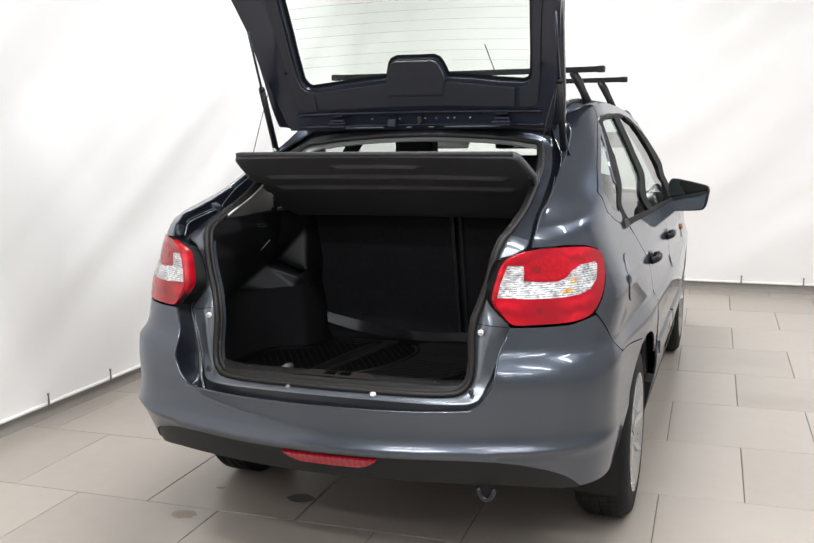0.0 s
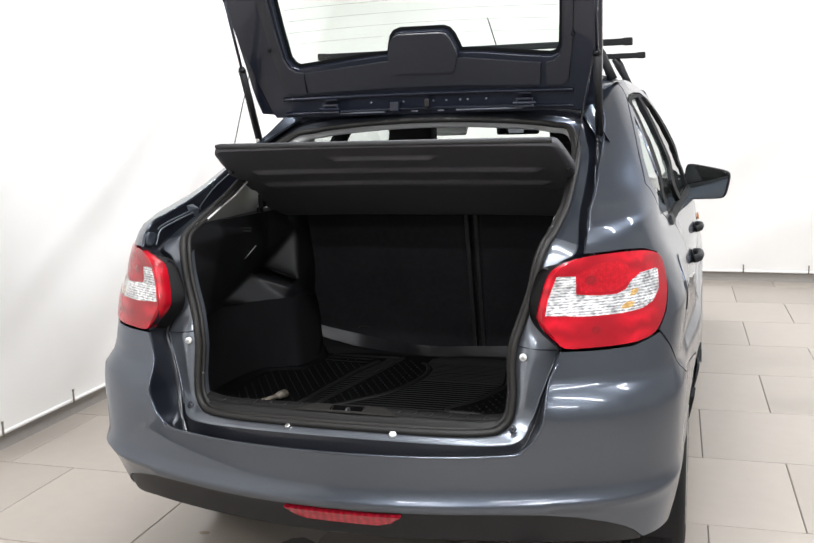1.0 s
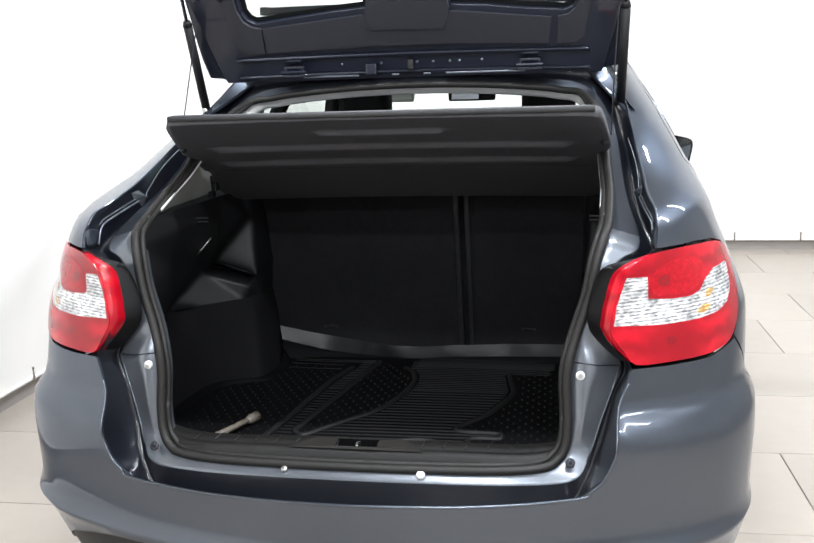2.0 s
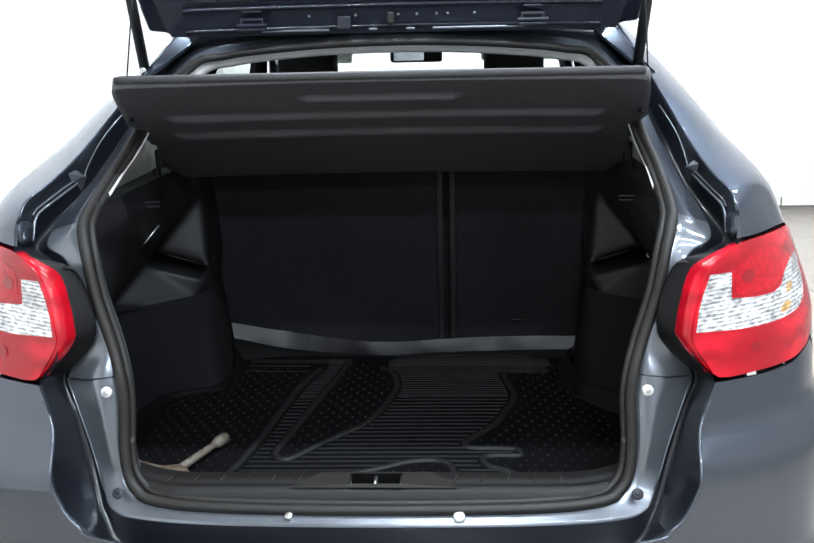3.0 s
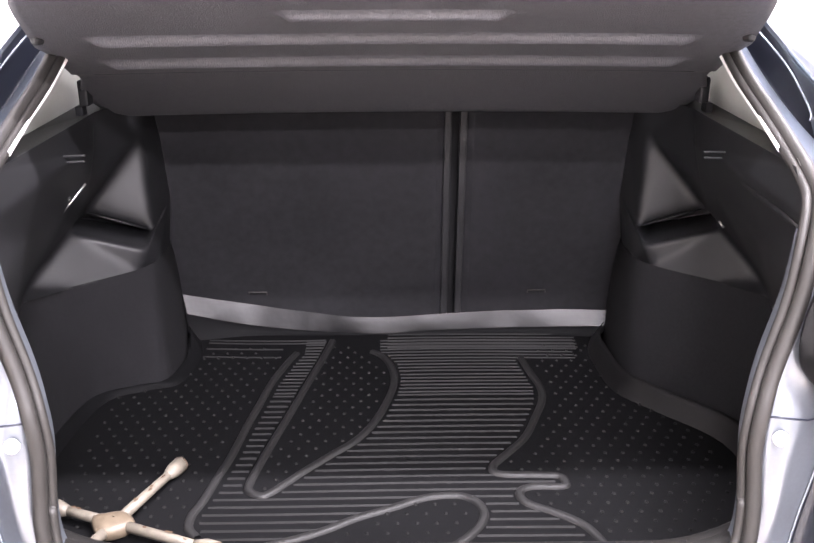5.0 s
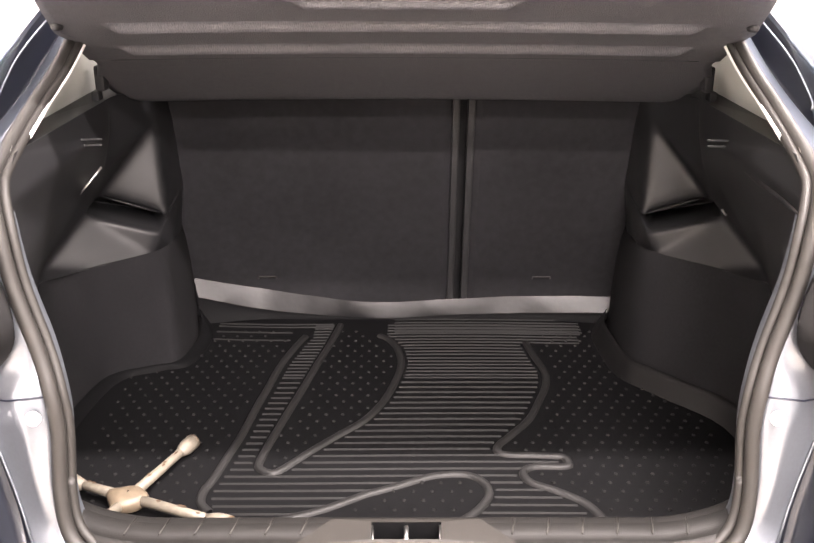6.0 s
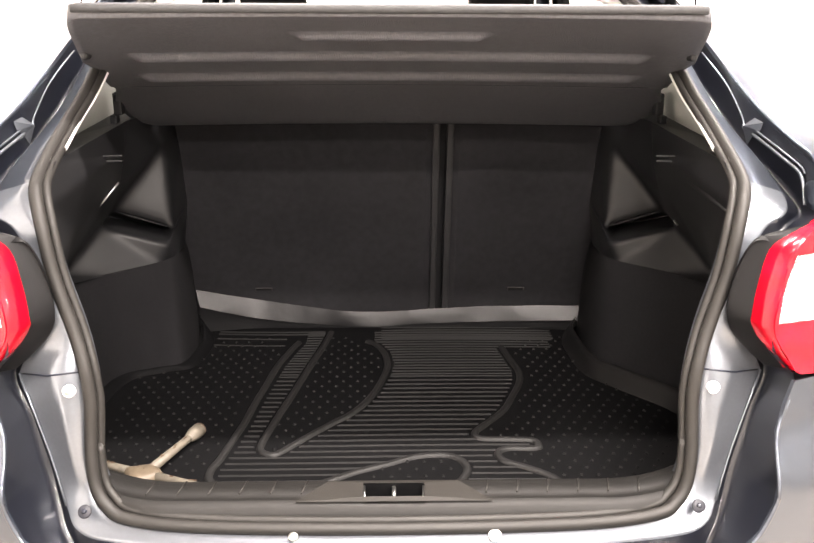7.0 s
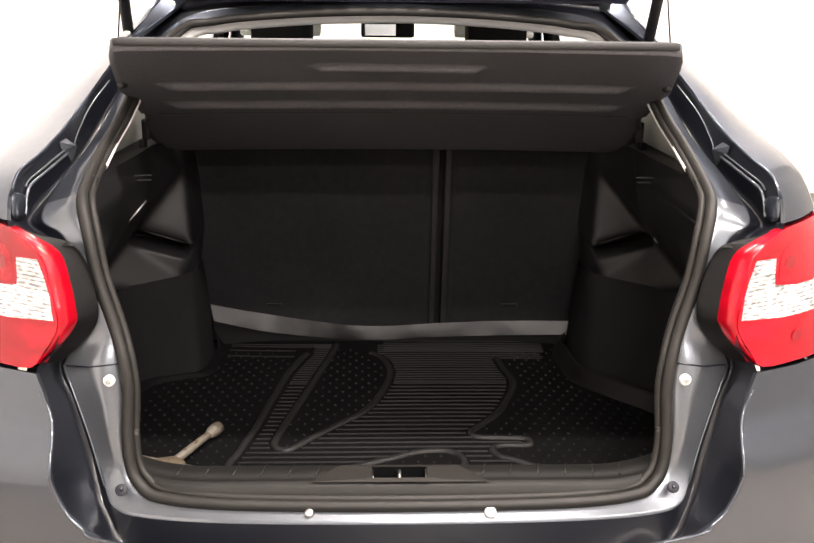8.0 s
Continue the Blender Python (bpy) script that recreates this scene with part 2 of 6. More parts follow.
def tile_material():
    m = material("beige_porcelain_tile", (0.43, 0.385, 0.335), rough=0.32, noise_amount=0.05, noise_scale=14, big=0.06, coat=0.0)
    nt = m.node_tree
    info = nt.nodes.new("ShaderNodeObjectInfo")
    r = nt.nodes.new("ShaderNodeMapRange")
    r.inputs["To Min"].default_value, r.inputs["To Max"].default_value = 0.94, 1.05
    nt.links.new(info.outputs["Random"], r.inputs["Value"])
    b = nt.nodes["Principled BSDF"]
    src = b.inputs["Base Color"].links[0].from_socket
    sc = nt.nodes.new("ShaderNodeVectorMath")
    sc.operation = "SCALE"
    nt.links.new(src, sc.inputs[0])
    nt.links.new(r.outputs["Result"], sc.inputs["Scale"])
    nt.links.new(sc.outputs[0], b.inputs["Base Color"])
    return m


TILE = tile_material()


# ---- building helpers ----
def link_mesh(name, mesh, mat, parent=None, label="", smooth=False):
    mesh.materials.append(mat)
    if smooth:
        mesh.polygons.foreach_set("use_smooth", [True] * len(mesh.polygons))
    ob = new(name, mesh)
    if parent:
        ob.parent = parent
    if label:
        ob["label"] = label
    return ob


def part(name, bm, mat, parent=None, label="", smooth=False):
    bmesh.ops.recalc_face_normals(bm, faces=bm.faces)
    mesh = bpy.data.meshes.new(name)
    bm.to_mesh(mesh)
    bm.free()
    return link_mesh(name, mesh, mat, parent, label, smooth)


def thing(name, label, category, at=(0, 0, 0), group="", kind=""):
    ob = new(name)
    ob.location = at
    ob.empty_display_size = 0.1
    return tagged(ob, label, category, group, kind)


def add_box(bm, lo, hi, bevel=0.0, m=None):
    r = bmesh.ops.create_cube(bm, size=1.0)
    vs = r["verts"]
    for v in vs:
        v.co = Vector([lo[i] + (v.co[i] + 0.5) * (hi[i] - lo[i]) for i in range(3)])
    if bevel:
        es = list({e for v in vs for e in v.link_edges})
        rr = bmesh.ops.bevel(bm, geom=es, offset=bevel, segments=2, affect="EDGES", profile=0.6)
        vs = list({v for f in rr["faces"] for v in f.verts} | {v for v in vs if v.is_valid})
    if m is not None:
        for v in vs:
            v.co = m @ v.co
    return vs


def box(name, lo, hi, mat, parent=None, label="", bevel=0.004, m=None):
    bm = bmesh.new()
    add_box(bm, lo, hi, bevel, m)
    return part(name, bm, mat, parent, label)


def add_tube(bm, pts, radius, sides=10, caps=True, closed=False, flat=1.0):
    """A tube along pts; radius may be a list."""
    pts = [Vector(p) for p in pts]
    n = len(pts)
    rings = []
    for i, p in enumerate(pts):
        a = pts[(i - 1) % n] if (closed or i > 0) else p
        b = pts[(i + 1) % n] if (closed or i < n - 1) else p
        d = (b - a).normalized()
        side = d.cross(Vector((0, 0, 1)))
        if side.length < 1e-3:
            side = d.cross(Vector((0, 1, 0)))
        side.normalize()
        up = side.cross(d).normalized()
        r = radius[i] if isinstance(radius, (list, tuple)) else radius
        rings.append([bm.verts.new(p + (side * math.cos(2 * math.pi * k / sides) + up * math.sin(2 * math.pi * k / sides) * flat) * r) for k in range(sides)])
    for i in range(n if closed else n - 1):
        a, b = rings[i], rings[(i + 1) % n]
        for k in range(sides):
            bm.faces.new((a[k], a[(k + 1) % sides], b[(k + 1) % sides], b[k]))
    if caps and not closed:
        bm.faces.new(rings[0][::-1])
        bm.faces.new(rings[-1])


def tube(name, pts, radius, mat, parent=None, label="", sides=10, closed=False, flat=1.0):
    bm = bmesh.new()
    add_tube(bm, pts, radius, sides, True, closed, flat)
    return part(name, bm, mat, parent, label, smooth=True)


def spline(pts, n=8, closed=False):
    """Catmull-Rom through pts."""
    pts = [Vector(p) for p in pts]
    m = len(pts)
    out = []
    for i in range(m if closed else m - 1):
        if closed:
            p0, p1, p2, p3 = (pts[(i + k - 1) % m] for k in range(4))
        else:
            p0, p1, p2, p3 = pts[max(i - 1, 0)], pts[i], pts[i + 1], pts[min(i + 2, m - 1)]
        for k in range(n):
            t = k / n
            out.append(0.5 * (2 * p1 + (p2 - p0) * t + (2 * p0 - 5 * p1 + 4 * p2 - p3) * t * t + (3 * p1 - p0 - 3 * p2 + p3) * t ** 3))
    if not closed:
        out.append(pts[-1])
    return out


def add_loft(bm, rows, closed=False):
    vs = [[bm.verts.new(p) for p in row] for row in rows]
    for a, b in zip(vs, vs[1:]):
        n = len(a)
        for k in range(n if closed else n - 1):
            bm.faces.new((a[k], a[(k + 1) % n], b[(k + 1) % n], b[k]))
    return vs


def smooth_table(z, zs, vs):
    """Smooth interpolation of a table (monotone cubic)."""
    if z <= zs[0]:
        return vs[0]
    if z >= zs[-1]:
        return vs[-1]
    i = max(k for k in range(len(zs) - 1) if zs[k] <= z)
    d = [(vs[k + 1] - vs[k]) / (zs[k + 1] - zs[k]) for k in range(len(zs) - 1)]

    def slope(k):
        if k == 0:
            return d[0]
        if k == len(zs) - 1:
            return d[-1]
        return 0.0 if d[k - 1] * d[k] <= 0 else 2 * d[k - 1] * d[k] / (d[k - 1] + d[k])
    h = zs[i + 1] - zs[i]
    t = (z - zs[i]) / h
    return ((2 * t ** 3 - 3 * t * t + 1) * vs[i] + (t ** 3 - 2 * t * t + t) * h * slope(i)
            + (3 * t * t - 2 * t ** 3) * vs[i + 1] + (t ** 3 - t * t) * h * slope(i + 1))


# ---- the outer skin of the car: plan outline at each height ----
SKIN_Z = [0.15, 0.25, 0.33, 0.42, 0.45, 0.472, 0.484, 0.505, 0.57, 0.64, 0.69, 0.712, 0.735, 0.78, 0.86, 0.98, 1.04, 1.075, 1.10, 1.13, 1.2, 1.38, 1.46]
SKIN_W = [0.74, 0.785, 0.803, 0.820, 0.824, 0.827, 0.829, 0.826, 0.829, 0.832, 0.832, 0.826, 0.812, 0.806, 0.795, 0.752, 0.728, 0.718, 0.711, 0.703, 0.676, 0.585, 0.530]
SKIN_Y = [0.16, 0.10, 0.065, 0.028, 0.014, -0.004, -0.015, -0.001, 0.005, 0.004, 0.008, 0.018, 0.036, 0.042, 0.05, 0.062, 0.075, 0.105, 0.19, 0.32, 0.5, 1.0, 1.2]
STRETCH = 1.2


def skin_w(z):
    return smooth_table(z, SKIN_Z, SKIN_W)


def tuck(z):
    """How much narrower the tail is in plan than the doors, by height."""
    return smooth_table(z, [0.40, 0.72, 0.80, 0.87], [0.045, 0.042, 0.022, 0.004])


def corner(z):
    return smooth_table(z, [0.40, 0.72, 0.80, 0.87, 1.0, 1.15], [0.43, 0.45, 0.51, 0.56, 0.58, 0.65])


def power(z):
    return smooth_table(z, [0.95, 1.12], [3.0, 2.75])


def bow(x, z):
    """The tail is bowed in plan, flat beyond its lamps."""
    k = min(1.0, abs(x) / 0.6) ** 2
    return smooth_table(z, [0.95, 1.12], [0.06, 0.0]) * (1 - (1 - k) ** 2)


def skin_y(z):
    return smooth_table(z, SKIN_Z, SKIN_Y)


def skin(s, z, off=0.0):
    """A point of the skin; s is the way round the plan outline from the middle of the tail, left negative."""
    if off:
        a, b = skin(s + 0.004, z), skin(s - 0.004, z)
        c, d = skin(s, z + 0.004), skin(s, z - 0.004)
        n = (a - b).cross(c - d)
        if n.length > 1e-12:
            n.normalize()
        p = skin(s, z)
        return p + n * off
    sign = 1 if s >= 0 else -1
    u = abs(s) / STRETCH
    w, y0, c, p = skin_w(z), skin_y(z), corner(z), power(z)
    if u <= 1:
        ph = u * math.pi / 2
        x = w * (1 - tuck(z)) * math.sin(ph) ** (2 / p)
        return Vector((sign * x, y0 + bow(x, z) + c * (1 - max(0.0, math.cos(ph)) ** (2 / p)), z))
    y0 += bow(w, z)
    y = y0 + c + (u - 1) * STRETCH
    near = min(1.0, max(0.0, (1.15 - y) / (1.15 - y0 - c))) if y < 1.15 else 0.0
    w *= 1 - tuck(z) * near * near * (3 - 2 * near)
    taper = 1 - 0.05 * max(0.0, (y - 2.4) / 1.6) ** 2 - (0.5 * ((y - 3.7) / 0.55) ** 3 if y > 3.7 else 0.0)
    return Vector((sign * w * taper, y, z))


def by_x(x, z):
    q = min(1.0, abs(x) / (skin_w(z) * (1 - tuck(z))))
    return (math.copysign(math.asin(q ** (power(z) / 2)) / (math.pi / 2) * STRETCH, x), z)


def by_y(y, z, side=1):
    d = (y - skin_y(z) - bow(1.0, z)) / corner(z)
    if d >= 1:
        return (side * (STRETCH + (d - 1) * corner(z)), z)
    return (side * math.acos((1 - max(0.0, d)) ** (power(z) / 2)) / (math.pi / 2) * STRETCH, z)


def inside_loop(p, loop):
    x, y = p
    hit = False
    for (x1, y1), (x2, y2) in zip(loop, loop[1:] + loop[:1]):
        if (y1 > y) != (y2 > y) and x < (x2 - x1) * (y - y1) / (y2 - y1) + x1:
            hit = not hit
    return hit


def dense(loop, step):
    out = []
    for (x1, y1), (x2, y2) in zip(loop, loop[1:] + loop[:1]):
        n = max(1, int(math.hypot(x2 - x1, y2 - y1) / step))
        out += [(x1 + (x2 - x1) * k / n, y1 + (y2 - y1) * k / n) for k in range(n)]
    return out


def panel_mesh(name, loop, surface, step=0.03, rim=0.02, off=0.0, holes=()):
    """Fills an outline in surface coordinates, lifts it onto the surface and turns its edges in by rim."""
    loops = [dense(loop, step)] + [dense(h, step) for h in holes]
    pts, edges = [], []
    for lp in loops:
        base = len(pts)
        pts += lp
        edges += [(base + k, base + (k + 1) % len(lp)) for k in range(len(lp))]
    nb = len(pts)
    xs, ys = [p[0] for p in loops[0]], [p[1] for p in loops[0]]
    x = min(xs) + step * 0.5
    while x < max(xs):
        y = min(ys) + step * 0.5
        while y < max(ys):
            if inside_loop((x, y), loops[0]) and not any(inside_loop((x, y), h) for h in loops[1:]) and \
                    min((x - q[0]) ** 2 + (y - q[1]) ** 2 for q in pts[:nb]) > (step * 0.45) ** 2:
                pts.append((x, y))
            y += step
        x += step
    vs, _, faces, *_ = geometry.delaunay_2d_cdt([Vector(p) for p in pts], edges, [], 0, 1e-7)
    flat = [tuple(v) for v in vs]
    tris = []
    for f in faces:
        c = (sum(flat[i][0] for i in f) / 3, sum(flat[i][1] for i in f) / 3)
        if inside_loop(c, loops[0]) and not any(inside_loop(c, h) for h in loops[1:]):
            tris.append(tuple(f))
    verts = [tuple(surface(a, b, off)) for a, b in flat]
    normals = [tuple((surface(a, b, off + 0.002) - surface(a, b, off)).normalized()) for a, b in flat]
    if rim:
        count = {}
        for f in tris:
            for a, b in zip(f, f[1:] + f[:1]):
                count[(a, b)] = count.get((a, b), 0) + 1
        for (a, b) in [e for e in count if (e[1], e[0]) not in count]:
            k = len(verts)
            verts += [verts[a], verts[b], tuple(surface(*flat[b], off - rim)), tuple(surface(*flat[a], off - rim))]
            tris.append((k + 1, k, k + 3, k + 2))
            v0, v1, v3 = Vector(verts[k + 1]), Vector(verts[k]), Vector(verts[k + 2])
            side_n = tuple((v1 - v0).cross(v3 - v0).normalized())
            normals += [side_n] * 4
    mesh = bpy.data.meshes.new(name)
    mesh.from_pydata(verts, [], tris)
    mesh.polygons.foreach_set("use_smooth", [True] * len(mesh.polygons))
    mesh.normals_split_custom_set_from_vertices(normals)
    return mesh


def panel(name, loop, mat, parent, label="", surface=skin, **more):
    return link_mesh(name, panel_mesh(name, loop, surface, **more), mat, parent, label, smooth=True)


def mirrored(loop):
    return [(-s, z) for s, z in loop][::-1]


def arc(cy, cz, r, a0, a1, n, side=1):
    """Points of a circle in side view, on the skin."""
    return [by_y(cy + r * math.cos(radians(a0 + (a1 - a0) * k / n)), cz + r * math.sin(radians(a0 + (a1 - a0) * k / n)), side) for k in range(n + 1)]


# ---- the place: floor, walls, ceiling, lights ----
ROOM_X0, ROOM_X1, ROOM_Y0, ROOM_Y1, ROOM_H = -2.06, 4.2, -5.2, 5.63, 3.3


def plain(name, lo, hi, mat, label, category):
    return tagged(box(name, lo, hi, mat, bevel=0), label, category, kind="structure")


floor = plain("floor", (ROOM_X0 - 0.2, ROOM_Y0 - 0.2, -0.15), (ROOM_X1 + 0.2, ROOM_Y1 + 0.2, -0.005), GROUT, "beige porcelain tile floor with thin dark joints", "floor")
plain("wall_west", (ROOM_X0 - 0.2, ROOM_Y0, -0.005), (ROOM_X0, ROOM_Y1, ROOM_H), WALL_PAINT, "plain white wall behind the fabric sheet", "wall")
# East and south walls and the ceiling are unseen additions that shape reflections.
plain("wall_east", (ROOM_X1, ROOM_Y0, -0.005), (ROOM_X1 + 0.2, ROOM_Y1, ROOM_H), HALL_PALE, "plain pale wall, unseen and added to close the bay", "wall")
plain("wall_north", (ROOM_X0 - 0.2, ROOM_Y1, -0.005), (ROOM_X1 + 0.2, ROOM_Y1 + 0.2, ROOM_H), WALL_PAINT, "plain white wall behind the fabric sheet", "wall")
plain("wall_south", (ROOM_X0 - 0.2, ROOM_Y0 - 0.2, -0.005), (ROOM_X1 + 0.2, ROOM_Y0, ROOM_H), HALL_PALE, "plain pale wall, unseen and added to close the bay", "wall")
plain("ceiling", (ROOM_X0 - 0.2, ROOM_Y0 - 0.2, ROOM_H), (ROOM_X1 + 0.2, ROOM_Y1 + 0.2, ROOM_H + 0.2), HALL_GREY, "plain grey ceiling, added out of view", "ceiling")
plain("baseboard", (ROOM_X0, ROOM_Y0, -0.004), (-1.972, ROOM_Y1, 0.070), BASE_GREY, "grey plinth strip below the sheet", "baseboard")
plain("baseboard_north", (-1.972, 5.552, -0.004), (ROOM_X1, ROOM_Y1, 0.070), BASE_GREY, "grey plinth strip below the sheet", "baseboard")


def fold_depth(a, z, seed):
    """Slack diagonal folds of a hung sheet."""
    across, along = a * 0.57 - z * 0.82, a * 0.82 + z * 0.57
    d = noise.noise(Vector((across * 1.1, along * 0.3, seed))) * 0.05 + noise.noise(Vector((across * 3.2, along * 0.5, seed + 3))) * 0.038 + noise.noise(Vector((across * 7.5, along * 0.9, seed + 7))) * 0.007
    return max(-0.045, d * min(1.0, 0.25 + z * 0.9))


def fabric(name, a0, a1, place, seed, label):
    t = thing(name, label, "fabric sheet", place(a0, 0.0, 0.0))
    base = Vector(t.location)
    na, nz = 460, 90
    rows = [[Vector(place(a0 + (a1 - a0) * i / na, 0.076 + 3.22 * j / nz, fold_depth(a0 + (a1 - a0) * i / na, 3.22 * j / nz, seed))) - base for i in range(na + 1)] for j in range(nz + 1)]
    bm = bmesh.new()
    add_loft(bm, rows)
    part("sheet", bm, CURTAIN, t, "white stretched fabric with slack folds", smooth=True)
    tube("hem_bar", [Vector(place(a0 + (a1 - a0) * i / 160, 0.079, 0.008)) - base for i in range(161)], 0.009, CURTAIN, t, "white tube sewn in the hem", sides=8)
    k = a0 + 0.35
    while k < a1:
        bm = bmesh.new()
        p = Vector(place(k, 0.008, 0.022)) - base
        add_tube(bm, [p + Vector((0, 0, 0.06)), p + Vector((0, 0, 0.075)), p + Vector((0, 0, 0.11)), p + Vector((0, 0, 0.125))], [0.003, 0.005, 0.004, 0.006], 6)
        part("hook", bm, GROUT, t, "small dark hook through the hem")
        k += 0.46
    return t


BEND = 0.30


def round_bay(a, z, d):
    """Along the side wall, round the far corner, along the end wall; d stands off into the bay."""
    y1 = 5.54 - BEND
    if a < y1:
        return (-1.96 + d, a, z)
    k = (a - y1) / (BEND * math.pi / 2)
    if k < 1:
        return (-1.96 + BEND - (BEND - d) * math.cos(k * math.pi / 2), y1 + (BEND - d) * math.sin(k * math.pi / 2), z)
    return (-1.96 + BEND + (a - y1) - BEND * math.pi / 2, 5.54 - d, z)


fabric("fabric_sheet", ROOM_Y0 + 0.02, 5.54 - BEND + BEND * math.pi / 2 + ROOM_X1 - 0.05 + 1.96 - BEND, round_bay, 3.0, "white fabric sheet hung round two walls above the floor")

LAMPS = [(x if y < 1 or x > 1 else -0.25, y) for y in (-4.2, -2.9, -1.5, 0.2, 2.0, 3.8) for x in (0.5, 2.6)]
for lx, ly in LAMPS:
    t = thing("ceiling_light", "white linear ceiling light with a bright tube", "ceiling light", (lx, ly, ROOM_H), group="ceiling lights")
    box("body", (-0.65, -0.07, -0.06), (0.65, 0.07, 0), WHITE_PLASTIC, t)
    data = bpy.data.lights.new("tube", "AREA")
    data.shape, data.size, data.size_y, data.energy, data.color = "RECTANGLE", 1.25, 0.11, TUBE_POWER * (1.1 if lx < 1 else 0.75) * (1.35 if ly > 3 else 1.0), (1.0, 0.965, 0.92)
    lamp = new("tube", data)
    lamp.parent = t
    lamp.location = (0, 0, -0.063)

# ---- the car ----
car = thing("car", "grey-blue metallic liftback car with its tailgate raised", "car")
ARCH_Y, ARCH_Z, ARCH_R = 0.95, 0.30, 0.345


def both(make):
    for side in (1, -1):
        make(side)


def sided(loop, side):
    return loop if side > 0 else mirrored(loop)


def shrink(loop, d):
    cx, cy = sum(p[0] for p in loop) / len(loop), sum(p[1] for p in loop) / len(loop)
    out = []
    n = len(loop)
    area = sum(loop[i][0] * loop[(i + 1) % n][1] - loop[(i + 1) % n][0] * loop[i][1] for i in range(n))
    sg = 1 if area > 0 else -1
    for i in range(n):
        p0, p1, p2 = Vector(loop[i - 1]), Vector(loop[i]), Vector(loop[(i + 1) % n])
        e1, e2 = (p1 - p0).normalized(), (p2 - p1).normalized()
        n1, n2 = Vector((-e1.y, e1.x)) * sg, Vector((-e2.y, e2.x)) * sg
        b = (n1 + n2) / max(0.3, 1 + n1.dot(n2))
        out.append(tuple(p1 + b * d))
    return out


# bumper: one outline right round the tail
half_low = [by_x(0.0, 0.457), by_x(0.2, 0.457), by_x(0.40, 0.454), by_x(0.50, 0.447), by_x(0.57, 0.434), by_x(0.63, 0.413), by_x(0.665, 0.392), by_x(0.688, 0.368), by_x(0.705, 0.338)]
half_arch = [p for p in arc(ARCH_Y, ARCH_Z, ARCH_R, 176, 109, 10)]
half_top = [by_y(0.835, 0.650), by_y(0.65, 0.678), by_y(0.47, 0.694), by_y(0.425, 0.728), by_y(0.385, 0.768), by_y(0.333, 0.828),
            by_x(0.68, 0.812), by_x(0.60, 0.812), by_x(0.530, 0.814), by_x(0.517, 0.785), by_x(0.506, 0.75), by_x(0.502, 0.72), by_x(0.502, 0.69), by_x(0.499, 0.665),
            by_x(0.480, 0.627), by_x(0.455, 0.607), by_x(0.43, 0.594), by_x(0.25, 0.592), by_x(0.0, 0.594)]
right_half = half_low[1:] + half_arch + half_top[:-1]
loop = [half_low[0]] + right_half + [half_top[-1]] + mirrored(right_half)
bumper = panel("rear_bumper", loop, PAINT, car, "painted rear bumper", rim=0.006)

# black valance under the bumper
lowv = [by_x(0.0, 0.378), by_x(0.25, 0.376), by_x(0.43, 0.368), by_x(0.56, 0.358), by_x(0.62, 0.347), by_x(0.67, 0.337), by_x(0.702, 0.329)]
half = [(s, z - 0.004) for s, z in half_low[1:]]
loop = [(0.0, 0.454)] + half + lowv[:0:-1] + [lowv[0]] + mirrored(half + lowv[:0:-1])
panel("valance", loop, BLACK_PLASTIC, car, "black plastic lower bumper insert", rim=0.03, off=-0.005)

# fog reflector
loop = [by_x(-0.10, 0.450), by_x(-0.075, 0.432), by_x(-0.045, 0.423), by_x(0.13, 0.421), by_x(0.16, 0.430), by_x(0.185, 0.448)]
panel("fog_reflector", loop, REFLECTOR, car, "red rear fog light in the bumper", rim=0.012, off=0.006, step=0.02)
bm = bmesh.new()
add_loft(bm, [[skin(by_x(x, 0.40)[0], 0.40) + Vector((0, d, dz)) for x in [k * 0.055 for k in range(-11, 12)]] for d, dz in ((0.02, 0.0), (0.08, -0.005), (0.16, 0.0), (0.30, 0.0))])
part("under_tray", bm, BLACK_PLASTIC, car, "dark tray under the bumper", smooth=True)
# tow eye
tube("tow_eye", [(0.471 + 0.022 * math.cos(a), 0.13, 0.362 + 0.033 * math.sin(a)) for a in [radians(d) for d in range(180, 361, 20)]], 0.0075, SHADE_AND_STEEL, car, "dark steel tow loop under the bumper")

# lamps
LAMP = [by_x(0.537, 0.822), by_x(0.60, 0.820), by_x(0.66, 0.820), by_x(0.695, 0.823), by_y(0.32, 0.836), by_y(0.365, 0.875), by_y(0.42, 0.926), by_y(0.452, 0.975), by_y(0.437, 0.998),
        by_y(0.38, 1.013), by_x(0.65, 1.02), by_x(0.60, 1.021), by_x(0.565, 1.018), by_x(0.535, 1.006), by_x(0.515, 0.990), by_x(0.503, 0.965), by_x(0.490, 0.910), by_x(0.489, 0.885), by_x(0.500, 0.865), by_x(0.513, 0.848)]

LAMP = [tuple(v[:2]) for v in spline([(s, z, 0.0) for s, z in LAMP], 3, closed=True)]


